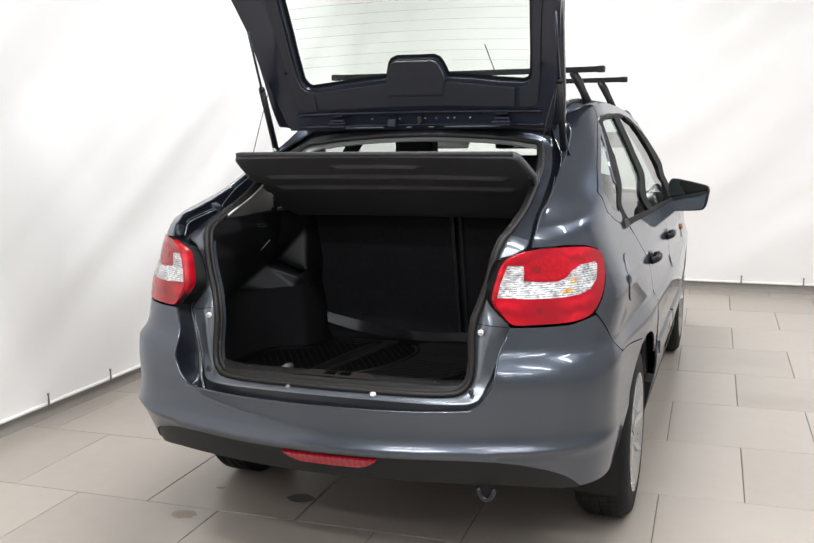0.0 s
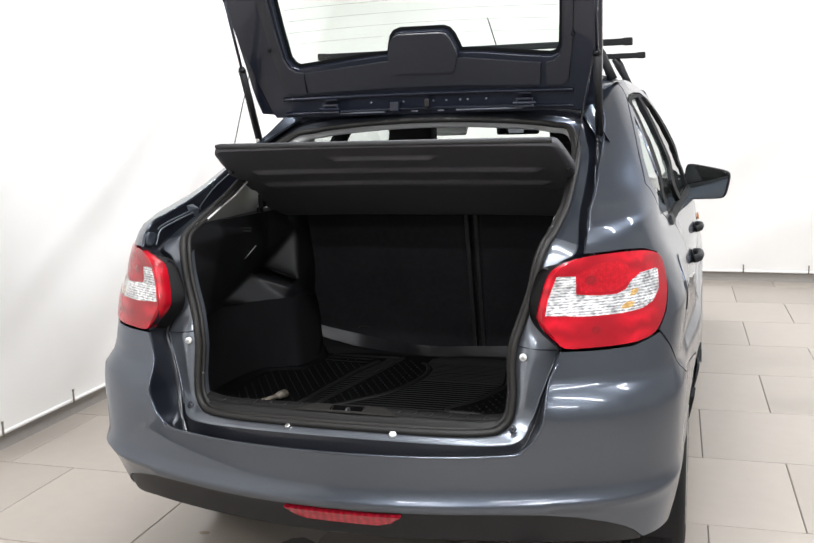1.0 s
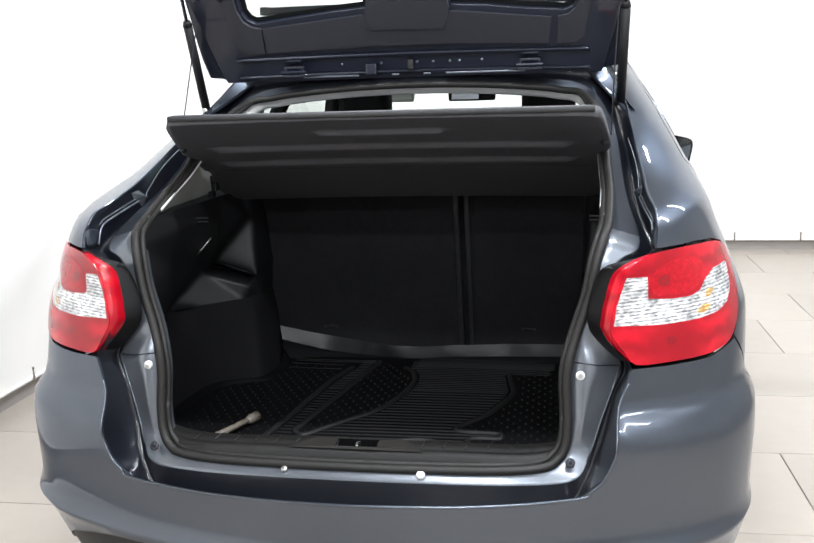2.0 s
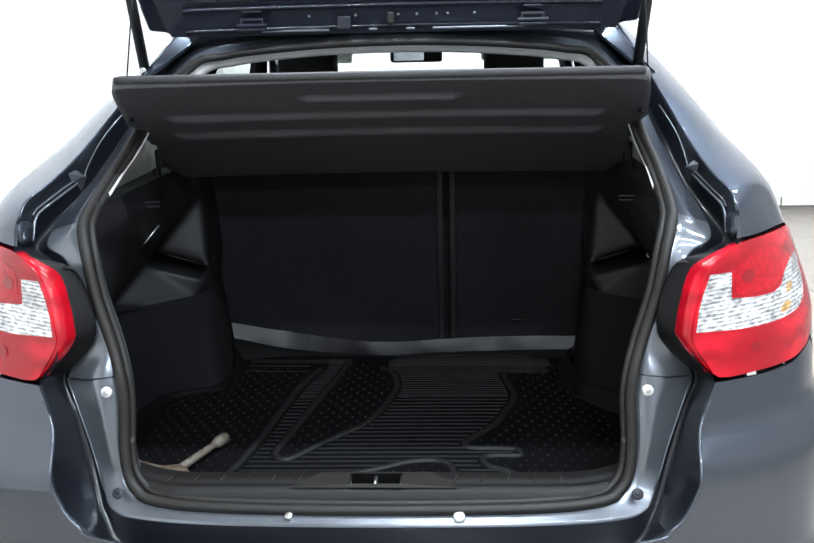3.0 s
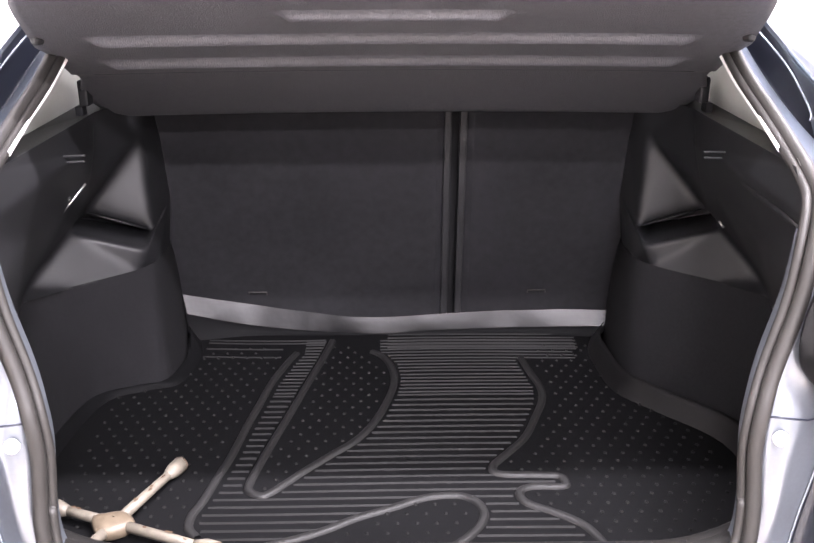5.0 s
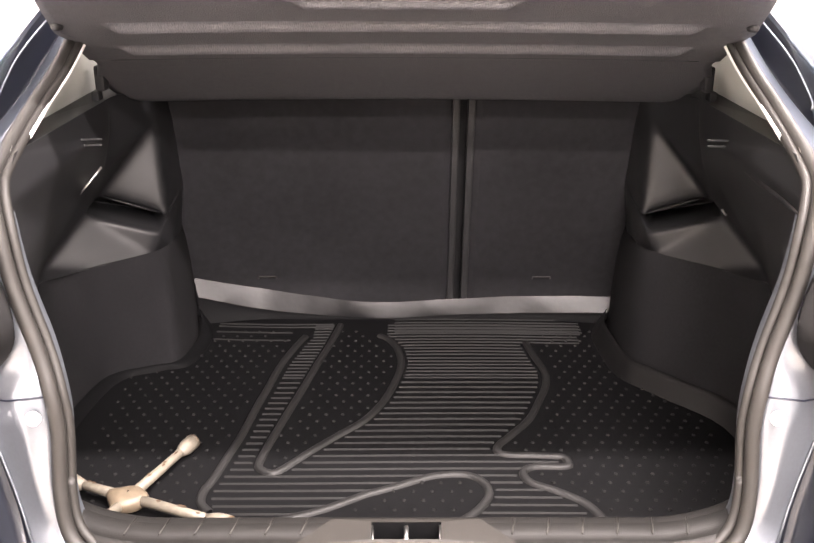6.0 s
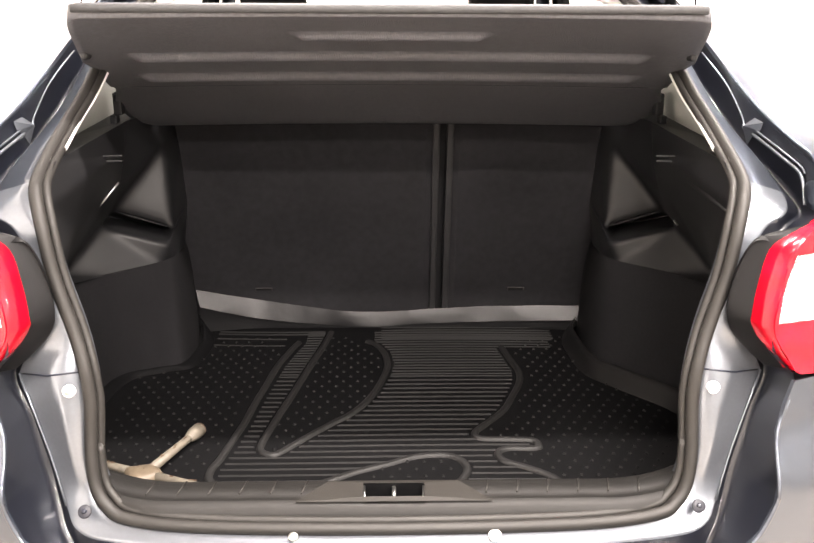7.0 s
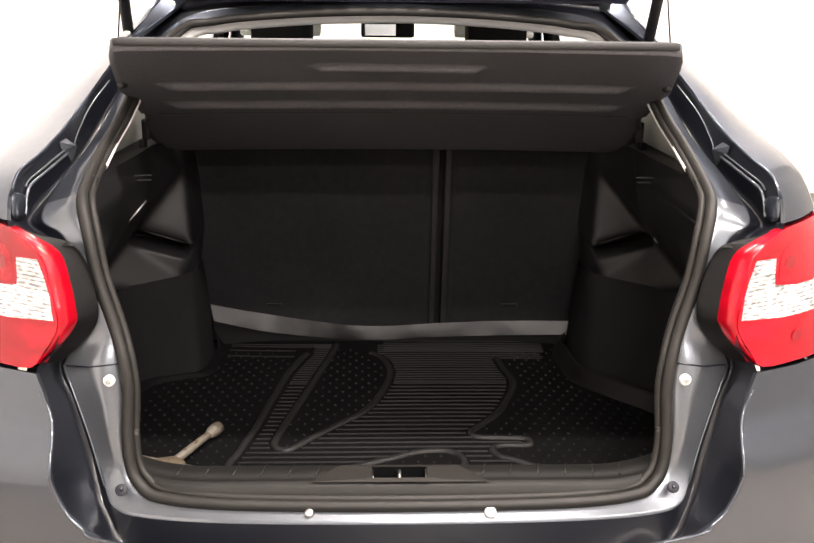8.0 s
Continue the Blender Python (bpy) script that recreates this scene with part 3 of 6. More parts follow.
def make_lamp(side):
    clear = [by_x(0.494, 0.896), by_x(0.58, 0.889), by_x(0.65, 0.888), by_x(0.695, 0.892), by_y(0.335, 0.902), by_y(0.375, 0.925), by_y(0.405, 0.965), by_y(0.395, 0.970), by_y(0.33, 0.969),
             by_x(0.685, 0.967), by_x(0.668, 0.955), by_x(0.658, 0.938), by_x(0.640, 0.931), by_x(0.60, 0.932), by_x(0.557, 0.938), by_x(0.555, 0.979), by_x(0.516, 0.981), by_x(0.507, 0.955), by_x(0.499, 0.93)]
    lamp = panel("tail_lamp", sided(LAMP, side), RED_LENS, car, "glossy red and clear tail lamp", rim=0.02, off=0.003, step=0.018, holes=[sided(clear, side)])
    panel("clear_lens", sided(shrink(clear, -0.002), side), CLEAR_LENS, lamp, "clear ribbed lens band", rim=0.004, off=0.0025, step=0.014)
    # inner edge of the lens turns in towards the opening, then the housing
    dome_out = [(0.560, 1.016), (0.530, 1.003), (0.511, 0.982), (0.497, 0.938), (0.489, 0.900), (0.490, 0.882), (0.507, 0.852), (0.537, 0.822)]
    dome_in = [(0.515, 0.985), (0.478, 0.992), (0.462, 0.965), (0.452, 0.930), (0.450, 0.897), (0.458, 0.866), (0.484, 0.836), (0.512, 0.812)]
    outer = [skin(by_x(side * x, z)[0], z, 0.003) for x, z in dome_out]
    sharp = [0.3, 0.6, 1.0, 1.0, 1.0, 1.0, 0.75, 0.3]
    turn_in = [[a + Vector((-side * dx * k, dy * k, 0)) for a, k in zip(outer, sharp)] for dx, dy in ((0.0, 0.0018), (0.009, 0.004), (0.015, 0.014), (0.018, 0.034))]
    rm = bmesh.new()
    add_loft(rm, [spline(r, 4) for r in turn_in])
    part("lens_edge", rm, RED_LENS, lamp, "turned-in red lens edge", smooth=True)
    inner = [Vector((side * x, 0.215, z)) for x, z in dome_in]
    rows = [spline([a.lerp(b, f) + Vector((-side * 0.010 * math.sin(f * math.pi), 0.01 * math.sin(f * math.pi), 0)) for a, b in zip(turn_in[-1], inner)], 4) for f in (0, 0.2, 0.4, 0.6, 0.8, 1.0)]
    dm = bmesh.new()
    add_loft(dm, rows)
    part("lamp_housing", dm, HOUSING_BLACK, lamp, "black plastic lamp housing", smooth=True)
    # upper chamber with its own ribbed reflector, seen through the red lens
    chamber = [by_x(0.566, 0.944), by_x(0.60, 0.939), by_x(0.634, 0.938), by_x(0.652, 0.945), by_x(0.660, 0.962), by_x(0.662, 0.984), by_x(0.648, 1.000), by_x(0.61, 1.003), by_x(0.585, 0.996), by_x(0.566, 0.984)]
    chamber = [tuple(v[:2]) for v in spline([(a, b, 0.0) for a, b in chamber], 3, closed=True)]
    panel("bulb_lens", sided(chamber, side), DARK_RED, lamp, "mottled deep red bulb chamber", rim=0.0, off=0.0036, step=0.012)
    for bx, bz, r in ((0.585, 0.968, 0.0125), (0.600, 0.858, 0.010)):
        ball = [by_x(bx + r * math.cos(a), bz + 0.8 * r * math.sin(a)) for a in [2 * math.pi * k / 16 for k in range(16)]]
        panel("bulb", sided(ball, side), BULB_RED, lamp, "dark bulb glimpsed behind the red lens", rim=0.0, off=0.0044, step=0.012)
    for amber in ([by_x(0.655, 0.897), by_x(0.672, 0.899), by_x(0.677, 0.908), by_x(0.664, 0.911), by_x(0.652, 0.904)], [by_x(0.668, 0.922), by_x(0.680, 0.925), by_x(0.684, 0.934), by_x(0.672, 0.936)]):
        amber = [tuple(v[:2]) for v in spline([(a, b, 0.0) for a, b in amber], 4, closed=True)]
        panel("amber_bulb", sided(amber, side), AMBER_RIB, lamp, "faint amber bulb behind the clear lens", rim=0.0, off=0.0036, step=0.012)
    return lamp


both(make_lamp)

# quarter panels
QUARTER = [by_y(0.473, 0.6975), by_y(0.65, 0.6815), by_y(0.838, 0.6535)] + [p for p in arc(ARCH_Y, ARCH_Z, ARCH_R, 108, 40, 10)] + \
          [by_y(1.235, 0.56), by_y(1.27, 0.70), by_y(1.255, 0.80), by_y(1.142, 0.913), by_y(1.085, 0.97), by_y(1.03, 1.005), by_y(0.928, 1.02), by_y(0.8, 1.048), by_y(0.72, 1.075), by_y(0.698, 1.1), by_y(0.738, 1.143), by_y(0.922, 1.217), by_y(1.219, 1.317), by_y(1.428, 1.384), by_y(1.49, 1.41), by_y(1.52, 1.437),
           by_y(1.35, 1.420), by_y(1.20, 1.395), by_y(1.06, 1.352), by_x(0.552, 1.246), by_x(0.558, 1.19), by_x(0.565, 1.14), by_x(0.566, 1.112), by_x(0.572, 1.096),
           by_x(0.577, 1.082), by_x(0.577, 1.06), by_x(0.574, 1.027), by_x(0.655, 1.026), by_y(0.385, 1.019), by_y(0.443, 1.003), by_y(0.460, 0.976), by_y(0.427, 0.922), by_y(0.372, 0.870), by_y(0.335, 0.836),
           by_y(0.3885, 0.770), by_y(0.4285, 0.7305)]


def make_quarter(side):
    q = panel("quarter_panel", sided(QUARTER, side), PAINT, car, "painted rear wing", rim=0.006, step=0.02)
    if side > 0:
        flap = [by_y(0.745 + 0.09 * math.cos(a), 0.873 + 0.075 * math.sin(a)) for a in [2 * math.pi * k / 24 for k in range(24)]]
        panel("fuel_flap", flap, PAINT, q, "round fuel filler flap", rim=0.006, off=0.003)
        notch = [by_y(0.665 + 0.022 * math.cos(a), 0.878 + 0.014 * math.sin(a)) for a in [2 * math.pi * k / 12 for k in range(12)]]
        panel("finger_recess", notch, BLACK_PLASTIC, q, "dark finger recess of the flap", rim=0.0, off=0.005, step=0.02)


both(make_quarter)

# doors, sills, wings, glass
REAR_DOOR = [by_y(1.30, 0.60), by_y(1.36, 0.44), by_y(1.50, 0.30), by_y(2.08, 0.29), by_y(2.10, 0.60), by_y(2.12, 0.972), by_y(1.60, 0.988), by_y(1.06, 1.008), by_y(1.092, 0.972), by_y(1.149, 0.914), by_y(1.261, 0.80), by_y(1.276, 0.70)]
FRONT_DOOR = [by_y(2.086, 0.29), by_y(3.02, 0.29), by_y(3.05, 0.60), by_y(3.08, 0.945), by_y(2.126, 0.972), by_y(2.106, 0.60)]
FRONT_WING = [by_y(3.026, 0.29), by_y(3.08, 0.31)] + arc(3.43, ARCH_Z, ARCH_R, 178, 2, 16) + [by_y(4.1, 0.36), by_y(4.15, 0.8), by_y(3.7, 0.92), by_y(3.086, 0.97), by_y(3.056, 0.60)]
SILL = [by_y(1.30, 0.22), by_y(3.08, 0.22), by_y(3.06, 0.284), by_y(1.50, 0.284), by_y(1.33, 0.40), by_y(1.28, 0.38)]


def make_side(side):
    rd = panel("rear_door", sided(REAR_DOOR, side), PAINT, car, "painted rear door", rim=0.008, step=0.03)
    fd = panel("front_door", sided(FRONT_DOOR, side), PAINT, car, "painted front door", rim=0.008, step=0.04)
    panel("front_wing", sided(FRONT_WING, side), PAINT, car, "painted front wing", rim=0.015, step=0.06)
    box("inner_sill", (min(side * 0.63, side * 0.785), 1.31, 0.235), (max(side * 0.63, side * 0.785), 3.03, 0.62), BLACK_PLASTIC, car, "dark inner sill behind the doors", bevel=0.01)
    panel("sill", sided(SILL, side), BLACK_PLASTIC, car, "black lower sill", rim=0.03, step=0.06)
    strip = [by_y(1.40, 0.47), by_y(2.06, 0.46), by_y(2.06, 0.51), by_y(1.39, 0.52)]
    panel("moulding", sided(strip, side), PAINT, rd, "protective side moulding", rim=0.008, off=0.007, step=0.04)
    strip = [by_y(2.10, 0.46), by_y(2.98, 0.455), by_y(2.98, 0.505), by_y(2.10, 0.51)]
    panel("moulding", sided(strip, side), PAINT, fd, "protective side moulding", rim=0.008, off=0.007, step=0.04)
    # the painted door frame with its fixed rear pane
    pane_q = [by_y(1.27, 1.318), by_y(1.175, 1.262), by_y(1.03, 1.158), by_y(0.962, 1.075), by_y(0.935, 1.062), by_y(0.83, 1.083), by_y(0.78, 1.108), by_y(0.79, 1.14), by_y(0.919, 1.2), by_y(1.1, 1.262), by_y(1.2, 1.297)]
    frame_loop = [by_y(0.93, 1.0225), by_y(0.948, 1.024), by_y(0.97, 1.055), by_y(1.047, 1.157), by_y(1.191, 1.261), by_y(1.36, 1.344), by_y(1.395, 1.372), by_y(1.5, 1.39), by_y(1.749, 1.4), by_y(2.115, 1.402), by_y(2.38, 1.378), by_y(2.684, 1.292), by_y(2.62, 1.36), by_y(2.45, 1.405), by_y(2.2, 1.433), by_y(1.9, 1.445), by_y(1.62, 1.444), by_y(1.528, 1.437), by_y(1.497, 1.41), by_y(1.434, 1.383), by_y(1.225, 1.316), by_y(0.928, 1.216), by_y(0.745, 1.142), by_y(0.706, 1.1), by_y(0.727, 1.077), by_y(0.805, 1.051)]
    panel("door_frame", sided(frame_loop, side), PAINT, rd, "painted window frame of the doors", rim=0.008, step=0.022, holes=[sided(pane_q, side)])
    fixed = panel("fixed_pane", sided(shrink(pane_q, -0.004), side), GLASS_SIDE, rd, "pale fixed corner pane", rim=0.0, off=-0.003, step=0.05)
    fixed.visible_shadow = False
    strip = [by_y(1.102, 1.025), by_y(1.145, 1.133), by_y(1.295, 1.258), by_y(1.438, 1.36), by_y(1.477, 1.369), by_y(1.644, 1.379), by_y(1.78, 1.381), by_y(2.17, 1.386), by_y(2.17, 1.397), by_y(1.75, 1.395), by_y(1.5, 1.385), by_y(1.4, 1.368), by_y(1.363, 1.343), by_y(1.195, 1.261), by_y(1.051, 1.157), by_y(0.974, 1.055), by_y(0.954, 1.026)]
    panel("window_channel", sided(strip, side), GLASS_BLACK, rd, "satin black window channel", rim=0.008, off=0.0, step=0.025)
    g1 = [by_y(1.105, 1.02), by_y(1.737, 1), by_y(1.732, 1.12), by_y(1.757, 1.24), by_y(1.788, 1.345), by_y(1.74, 1.38), by_y(1.644, 1.379), by_y(1.477, 1.369), by_y(1.438, 1.36), by_y(1.295, 1.258), by_y(1.145, 1.133)]
    g2 = [by_y(1.89, 0.99), by_y(2.3, 0.985), by_y(2.7, 1), by_y(2.73, 1.05), by_y(2.62, 1.15), by_y(2.50, 1.25), by_y(2.365, 1.343), by_y(2.2, 1.378), by_y(1.97, 1.385), by_y(1.962, 1.345), by_y(1.927, 1.23), by_y(1.90, 1.10)]
    for door, g in ((rd, g1), (fd, g2)):
        p = panel("window_pane", sided(shrink(g, -0.006), side), GLASS_SIDE, door, "lightly tinted side window", rim=0.0, off=-0.008, step=0.08)
        p.visible_shadow = False
    bp = [by_y(1.725, 0.994), by_y(1.884, 0.988), by_y(1.898, 1.10), by_y(1.925, 1.23), by_y(1.960, 1.345), by_y(1.97, 1.39), by_y(1.80, 1.386), by_y(1.786, 1.345), by_y(1.755, 1.24), by_y(1.730, 1.12)]
    panel("door_pillar", sided(bp, side), GLASS_BLACK, fd, "black pillar between the side windows", rim=0.012, off=0.001, step=0.025)
    ap = [by_y(2.175, 1.388), by_y(2.372, 1.375), by_y(2.684, 1.287), by_y(2.90, 1.17), by_y(3.06, 1.03), by_y(3.05, 0.96), by_y(2.72, 0.975), by_y(2.745, 1.05), by_y(2.635, 1.15), by_y(2.515, 1.25), by_y(2.37, 1.35), by_y(2.22, 1.373)]
    panel("window_channel", sided(ap, side), GLASS_BLACK, fd, "black front window channel", rim=0.02, off=0.001, step=0.05)
    belt = [by_y(0.97, 1.008), by_y(1.105, 1.004), by_y(1.746, 0.982), by_y(2.321, 0.963), by_y(3.04, 0.938), by_y(3.04, 0.958), by_y(2.321, 0.981), by_y(1.746, 1), by_y(1.105, 1.023), by_y(0.97, 1.026)]
    panel("belt_moulding", sided(belt, side), GLASS_BLACK, rd, "dark belt moulding under the windows", rim=0.012, off=0.006, step=0.05)
    cap = [by_y(0.925, 1.006), by_y(1.02, 1.002), by_y(1.05, 1.012), by_y(1.02, 1.032), by_y(0.95, 1.03)]
    panel("belt_end_cap", sided(cap, side), BLACK_PLASTIC, rd, "black end cap of the belt moulding", rim=0.012, off=0.007, step=0.03)
    for door, y in ((rd, 1.285), (fd, 2.05)):
        bm = bmesh.new()
        pts = [skin(by_y(y + a, 0.85, side)[0], 0.85, o) for a, o in ((-0.006, 0.004), (0.012, 0.022), (0.07, 0.026), (0.125, 0.022), (0.14, 0.004))]
        add_tube(bm, spline(pts, 5), 0.0115, 8, flat=1.2)
        plate = [skin(by_y(y + 0.03 + 0.035 * math.cos(a), 0.855 + 0.03 * math.sin(a), side)[0], 0.855 + 0.03 * math.sin(a), 0.004) for a in [2 * math.pi * k / 14 for k in range(14)]]
        bm.faces.new([bm.verts.new(p) for p in plate])
        part("door_handle", bm, BLACK_PLASTIC, door, "black pull handle", smooth=True)
    # mirror: a tapering housing with a thin rim round the glass
    mm = Matrix.Translation((side * 0.842, 2.84, 0.978)) @ Matrix.Rotation(radians(-15 * side), 4, "Z")
    shape = spline([(side * x, 0, z) for x, z in ((-0.104, 0.02), (-0.100, 0.068), (-0.080, 0.086), (-0.02, 0.078), (0.06, 0.062), (0.098, 0.050), (0.110, 0.028), (0.104, -0.015), (0.092, -0.062), (0.070, -0.078), (0.0, -0.084), (-0.078, -0.086), (-0.100, -0.070), (-0.105, -0.02))], 4, closed=True)

    def mirror_row(r, y):
        return [mm @ Vector((p.x * r, y, p.z * r)) for p in shape]
    m = bmesh.new()
    add_loft(m, [mirror_row(r, y) for y, r in ((0.002, 0.92), (-0.005, 0.935), (-0.005, 0.985), (0.004, 1.0), (0.03, 0.97), (0.06, 0.85), (0.085, 0.6), (0.095, 0.2), (0.096, 0.02))], closed=True)
    mir = part("door_mirror", m, BLACK_PLASTIC, car, "black door mirror housing", smooth=True)
    m = bmesh.new()
    # slightly domed glass
    add_loft(m, [mirror_row(0.93 * r, -0.002 - 0.002 * (1 - r * r)) for r in (1.0, 0.8, 0.6, 0.4, 0.2, 0.02)], closed=True)
    part("mirror_glass", m, MIRROR_GLASS, mir, "mirror glass", smooth=True)
    m = bmesh.new()
    add_tube(m, [(side * 0.68, 2.98, 0.955), (side * 0.75, 2.94, 0.945), (side * 0.80, 2.88, 0.945)], 0.03, 10)
    part("mirror_foot", m, BLACK_PLASTIC, mir, smooth=True)
    loop = [by_y(3.08 + 0.03 * math.cos(a), 0.785 + 0.016 * math.sin(a), side) for a in [2 * math.pi * k / 12 for k in range(12)]]
    panel("side_repeater", loop, AMBER, car, "amber side repeater", rim=0.01, off=0.012, step=0.02)


both(make_side)


# roof
def roof_z(x, y):
    e = 1.432 + 0.045 * (1 - abs(x / 0.56) ** 3)
    rear = max(0.0, (1.45 - y) / 0.45)
    front = max(0.0, (y - 2.1) / 0.5)
    return e - 0.055 * rear ** 2 - 0.05 * front ** 2


bm = bmesh.new()
rows = [[Vector((0.538 * (i / 12) * (1 if y > 1.3 else 0.93 + 0.07 * (y - 1.05) / 0.25), y, roof_z(0.56 * i / 12, y))) for i in range(-12, 13)] for y in [1.05 + 0.077 * k for k in range(21)]]
add_loft(bm, rows)
part("roof", bm, PAINT, car, "painted roof panel", smooth=True)
for sx in (-1, 1):
    tube("roof_moulding", [(sx * (0.475 if y < 1.2 else 0.49), y, roof_z(0.50, y) + 0.004) for y in (1.10, 1.2, 1.3, 1.45, 1.8, 2.2, 2.5)], 0.008, BLACK_PLASTIC, car, "black roof gutter moulding", sides=8)
for sx in (-1, 1):
    low = [skin(*by_y(y, z, sx)) for y, z in ((0.86, 1.249), (0.96, 1.305), (1.06, 1.352), (1.20, 1.395), (1.35, 1.420), (1.50, 1.435), (1.62, 1.442))]
    high = [Vector((sx * x, y, z)) for x, y, z in ((0.546, 0.86, 1.252), (0.532, 0.97, 1.315), (0.490, 1.06, 1.385))] + [Vector((sx * 0.538, y, roof_z(0.56, y))) for y in (1.20, 1.35, 1.50, 1.62)]
    bm = bmesh.new()
    add_loft(bm, [[a.lerp(b, f) + Vector((sx * 0.006 * math.sin(f * math.pi), 0, 0.006 * math.sin(f * math.pi))) for a, b in zip(low, high)] for f in (0.0, 0.25, 0.5, 0.75, 1.0)])
    part("roof_rail", bm, PAINT, car, "painted roof side above the doors", smooth=True)
bm = bmesh.new()
rows = [[Vector(((0.535 if y > 1.5 else 0.47) * i / 12, y, roof_z(0.56 * i / 12, y) - 0.035)) for i in range(-12, 13)] for y in [1.04 + 0.077 * k for k in range(20)]]
add_loft(bm, rows)
part("headliner", bm, HEADLINER, car, "pale grey headliner", smooth=True)
# bonnet, nose and windscreen
bm = bmesh.new()
rows = [[Vector((w * i / 10, y, z - 0.03 * abs(i / 10) ** 3)) for i in range(-10, 11)] for y, z, w in ((3.28, 0.985, 0.70), (3.6, 0.96, 0.69), (3.95, 0.90, 0.66), (4.15, 0.80, 0.60), (4.25, 0.65, 0.56), (4.25, 0.35, 0.56), (4.1, 0.25, 0.6))]
add_loft(bm, rows)
part("bonnet", bm, PAINT, car, "painted bonnet and nose", smooth=True)
bm = bmesh.new()
rows = [[Vector((w * i / 8, y - 0.10 * abs(i / 8) ** 2, z)) for i in range(-8, 9)] for y, z, w in ((2.63, 1.405, 0.53), (2.95, 1.22, 0.61), (3.30, 0.99, 0.68))]
add_loft(bm, rows)
ws = part("windscreen", bm, GLASS, car, "clear windscreen", smooth=True)
ws.visible_shadow = False
for sx in (-1, 1):
    tube("pillar", [(sx * 0.545, 2.50, 1.395), (sx * 0.62, 2.84, 1.21), (sx * 0.69, 3.19, 0.99)], 0.03, PAINT, car, "slanting windscreen pillar")
# underbody shadow box and cabin floor
box("underbody", (-0.60, 0.62, 0.27), (0.60, 3.9, 0.34), BLACK_PLASTIC, car, "dark underbody", bevel=0.02)
box("dashboard", (-0.66, 2.75, 0.55), (0.66, 3.25, 0.96), BLACK_PLASTIC, car, "black dashboard", bevel=0.06)

# wheels
def make_wheel(x, y, side):
    R = 0.292
    w = new("wheel")
    w.parent = car
    w.location = (x, y, R)
    w["label"] = "silver alloy wheel with a black tyre"
    bm = bmesh.new()
    prof = [(-0.088, 0.195), (-0.092, 0.24), (-0.086, 0.275), (-0.07, 0.288), (-0.03, 0.292), (0.03, 0.292), (0.07, 0.288), (0.086, 0.275), (0.092, 0.24), (0.088, 0.195)]
    rows = [[Vector((px, pr * math.cos(a), pr * math.sin(a))) for a in [2 * math.pi * k / 48 for k in range(48)]] for px, pr in prof]
    add_loft(bm, rows, closed=True)
    part("tyre", bm, TYRE, w, "black rubber tyre", smooth=True)
    bm = bmesh.new()
    for gx in (-0.045, -0.015, 0.015, 0.045):
        for k in range(60):
            a = 2 * math.pi * k / 60
            add_box(bm, (gx - 0.0118, -0.0146, 0.288), (gx + 0.0118, 0.0146, 0.2965), 0, Matrix.Rotation(a + gx * 3, 4, "X"))
    part("tread", bm, TYRE, w, "tread blocks")
    bm = bmesh.new()
    prof = [(-0.085, 0.2), (-0.05, 0.175), (0.05, 0.175), (0.062, 0.168), (0.074, 0.182), (0.088, 0.196), (0.091, 0.206), (0.082, 0.203)]
    rows = [[Vector((px * side, pr * math.cos(a), pr * math.sin(a))) for a in [2 * math.pi * k / 48 for k in range(48)]] for px, pr in prof]
    add_loft(bm, rows, closed=True)
    for k in range(10):
        a = 2 * math.pi * k / 10
        pts = [Vector((side * 0.06, 0.03 * math.cos(a), 0.03 * math.sin(a))), Vector((side * 0.068, 0.11 * math.cos(a), 0.11 * math.sin(a))), Vector((side * 0.076, 0.196 * math.cos(a), 0.196 * math.sin(a)))]
        add_tube(bm, pts, [0.02, 0.014, 0.017], 6)
    bmesh.ops.create_circle(bm, cap_ends=True, radius=0.06, segments=20, matrix=Matrix.Translation((side * 0.06, 0, 0)) @ Matrix.Rotation(math.pi / 2, 4, "Y"))
    part("rim", bm, ALLOY, w, "silver alloy rim", smooth=False)
    bm = bmesh.new()
    bmesh.ops.create_circle(bm, cap_ends=True, radius=0.17, segments=32, matrix=Matrix.Translation((-side * 0.02, 0, 0)) @ Matrix.Rotation(math.pi / 2, 4, "Y"))
    part("brake_disc", bm, TYRE, w)


for sx in (1, -1):
    make_wheel(sx * 0.705, 0.95, sx)
    make_wheel(sx * 0.705, 3.43, sx)
    # wheel house
    for wy in (0.95, 3.43):
        bm = bmesh.new()
        rows = [[Vector((x * sx, wy + 0.36 * math.cos(a), 0.30 + 0.36 * math.sin(a))) for a in [math.pi * (k / 20 * 1.2 - 0.1) for k in range(21)]] for x in (0.60, 0.775)]
        add_loft(bm, rows)
        part("wheel_house", bm, BLACK_PLASTIC, car, "dark wheel housing", smooth=True)

# ---- the loading opening: outer edge, gutter, flange, seal ----
# rows run from the bottom middle up the right side to the top middle: outer, gutter, flange, seal
def edge_at(x, z):
    return tuple(skin(by_x(x, z)[0], z))


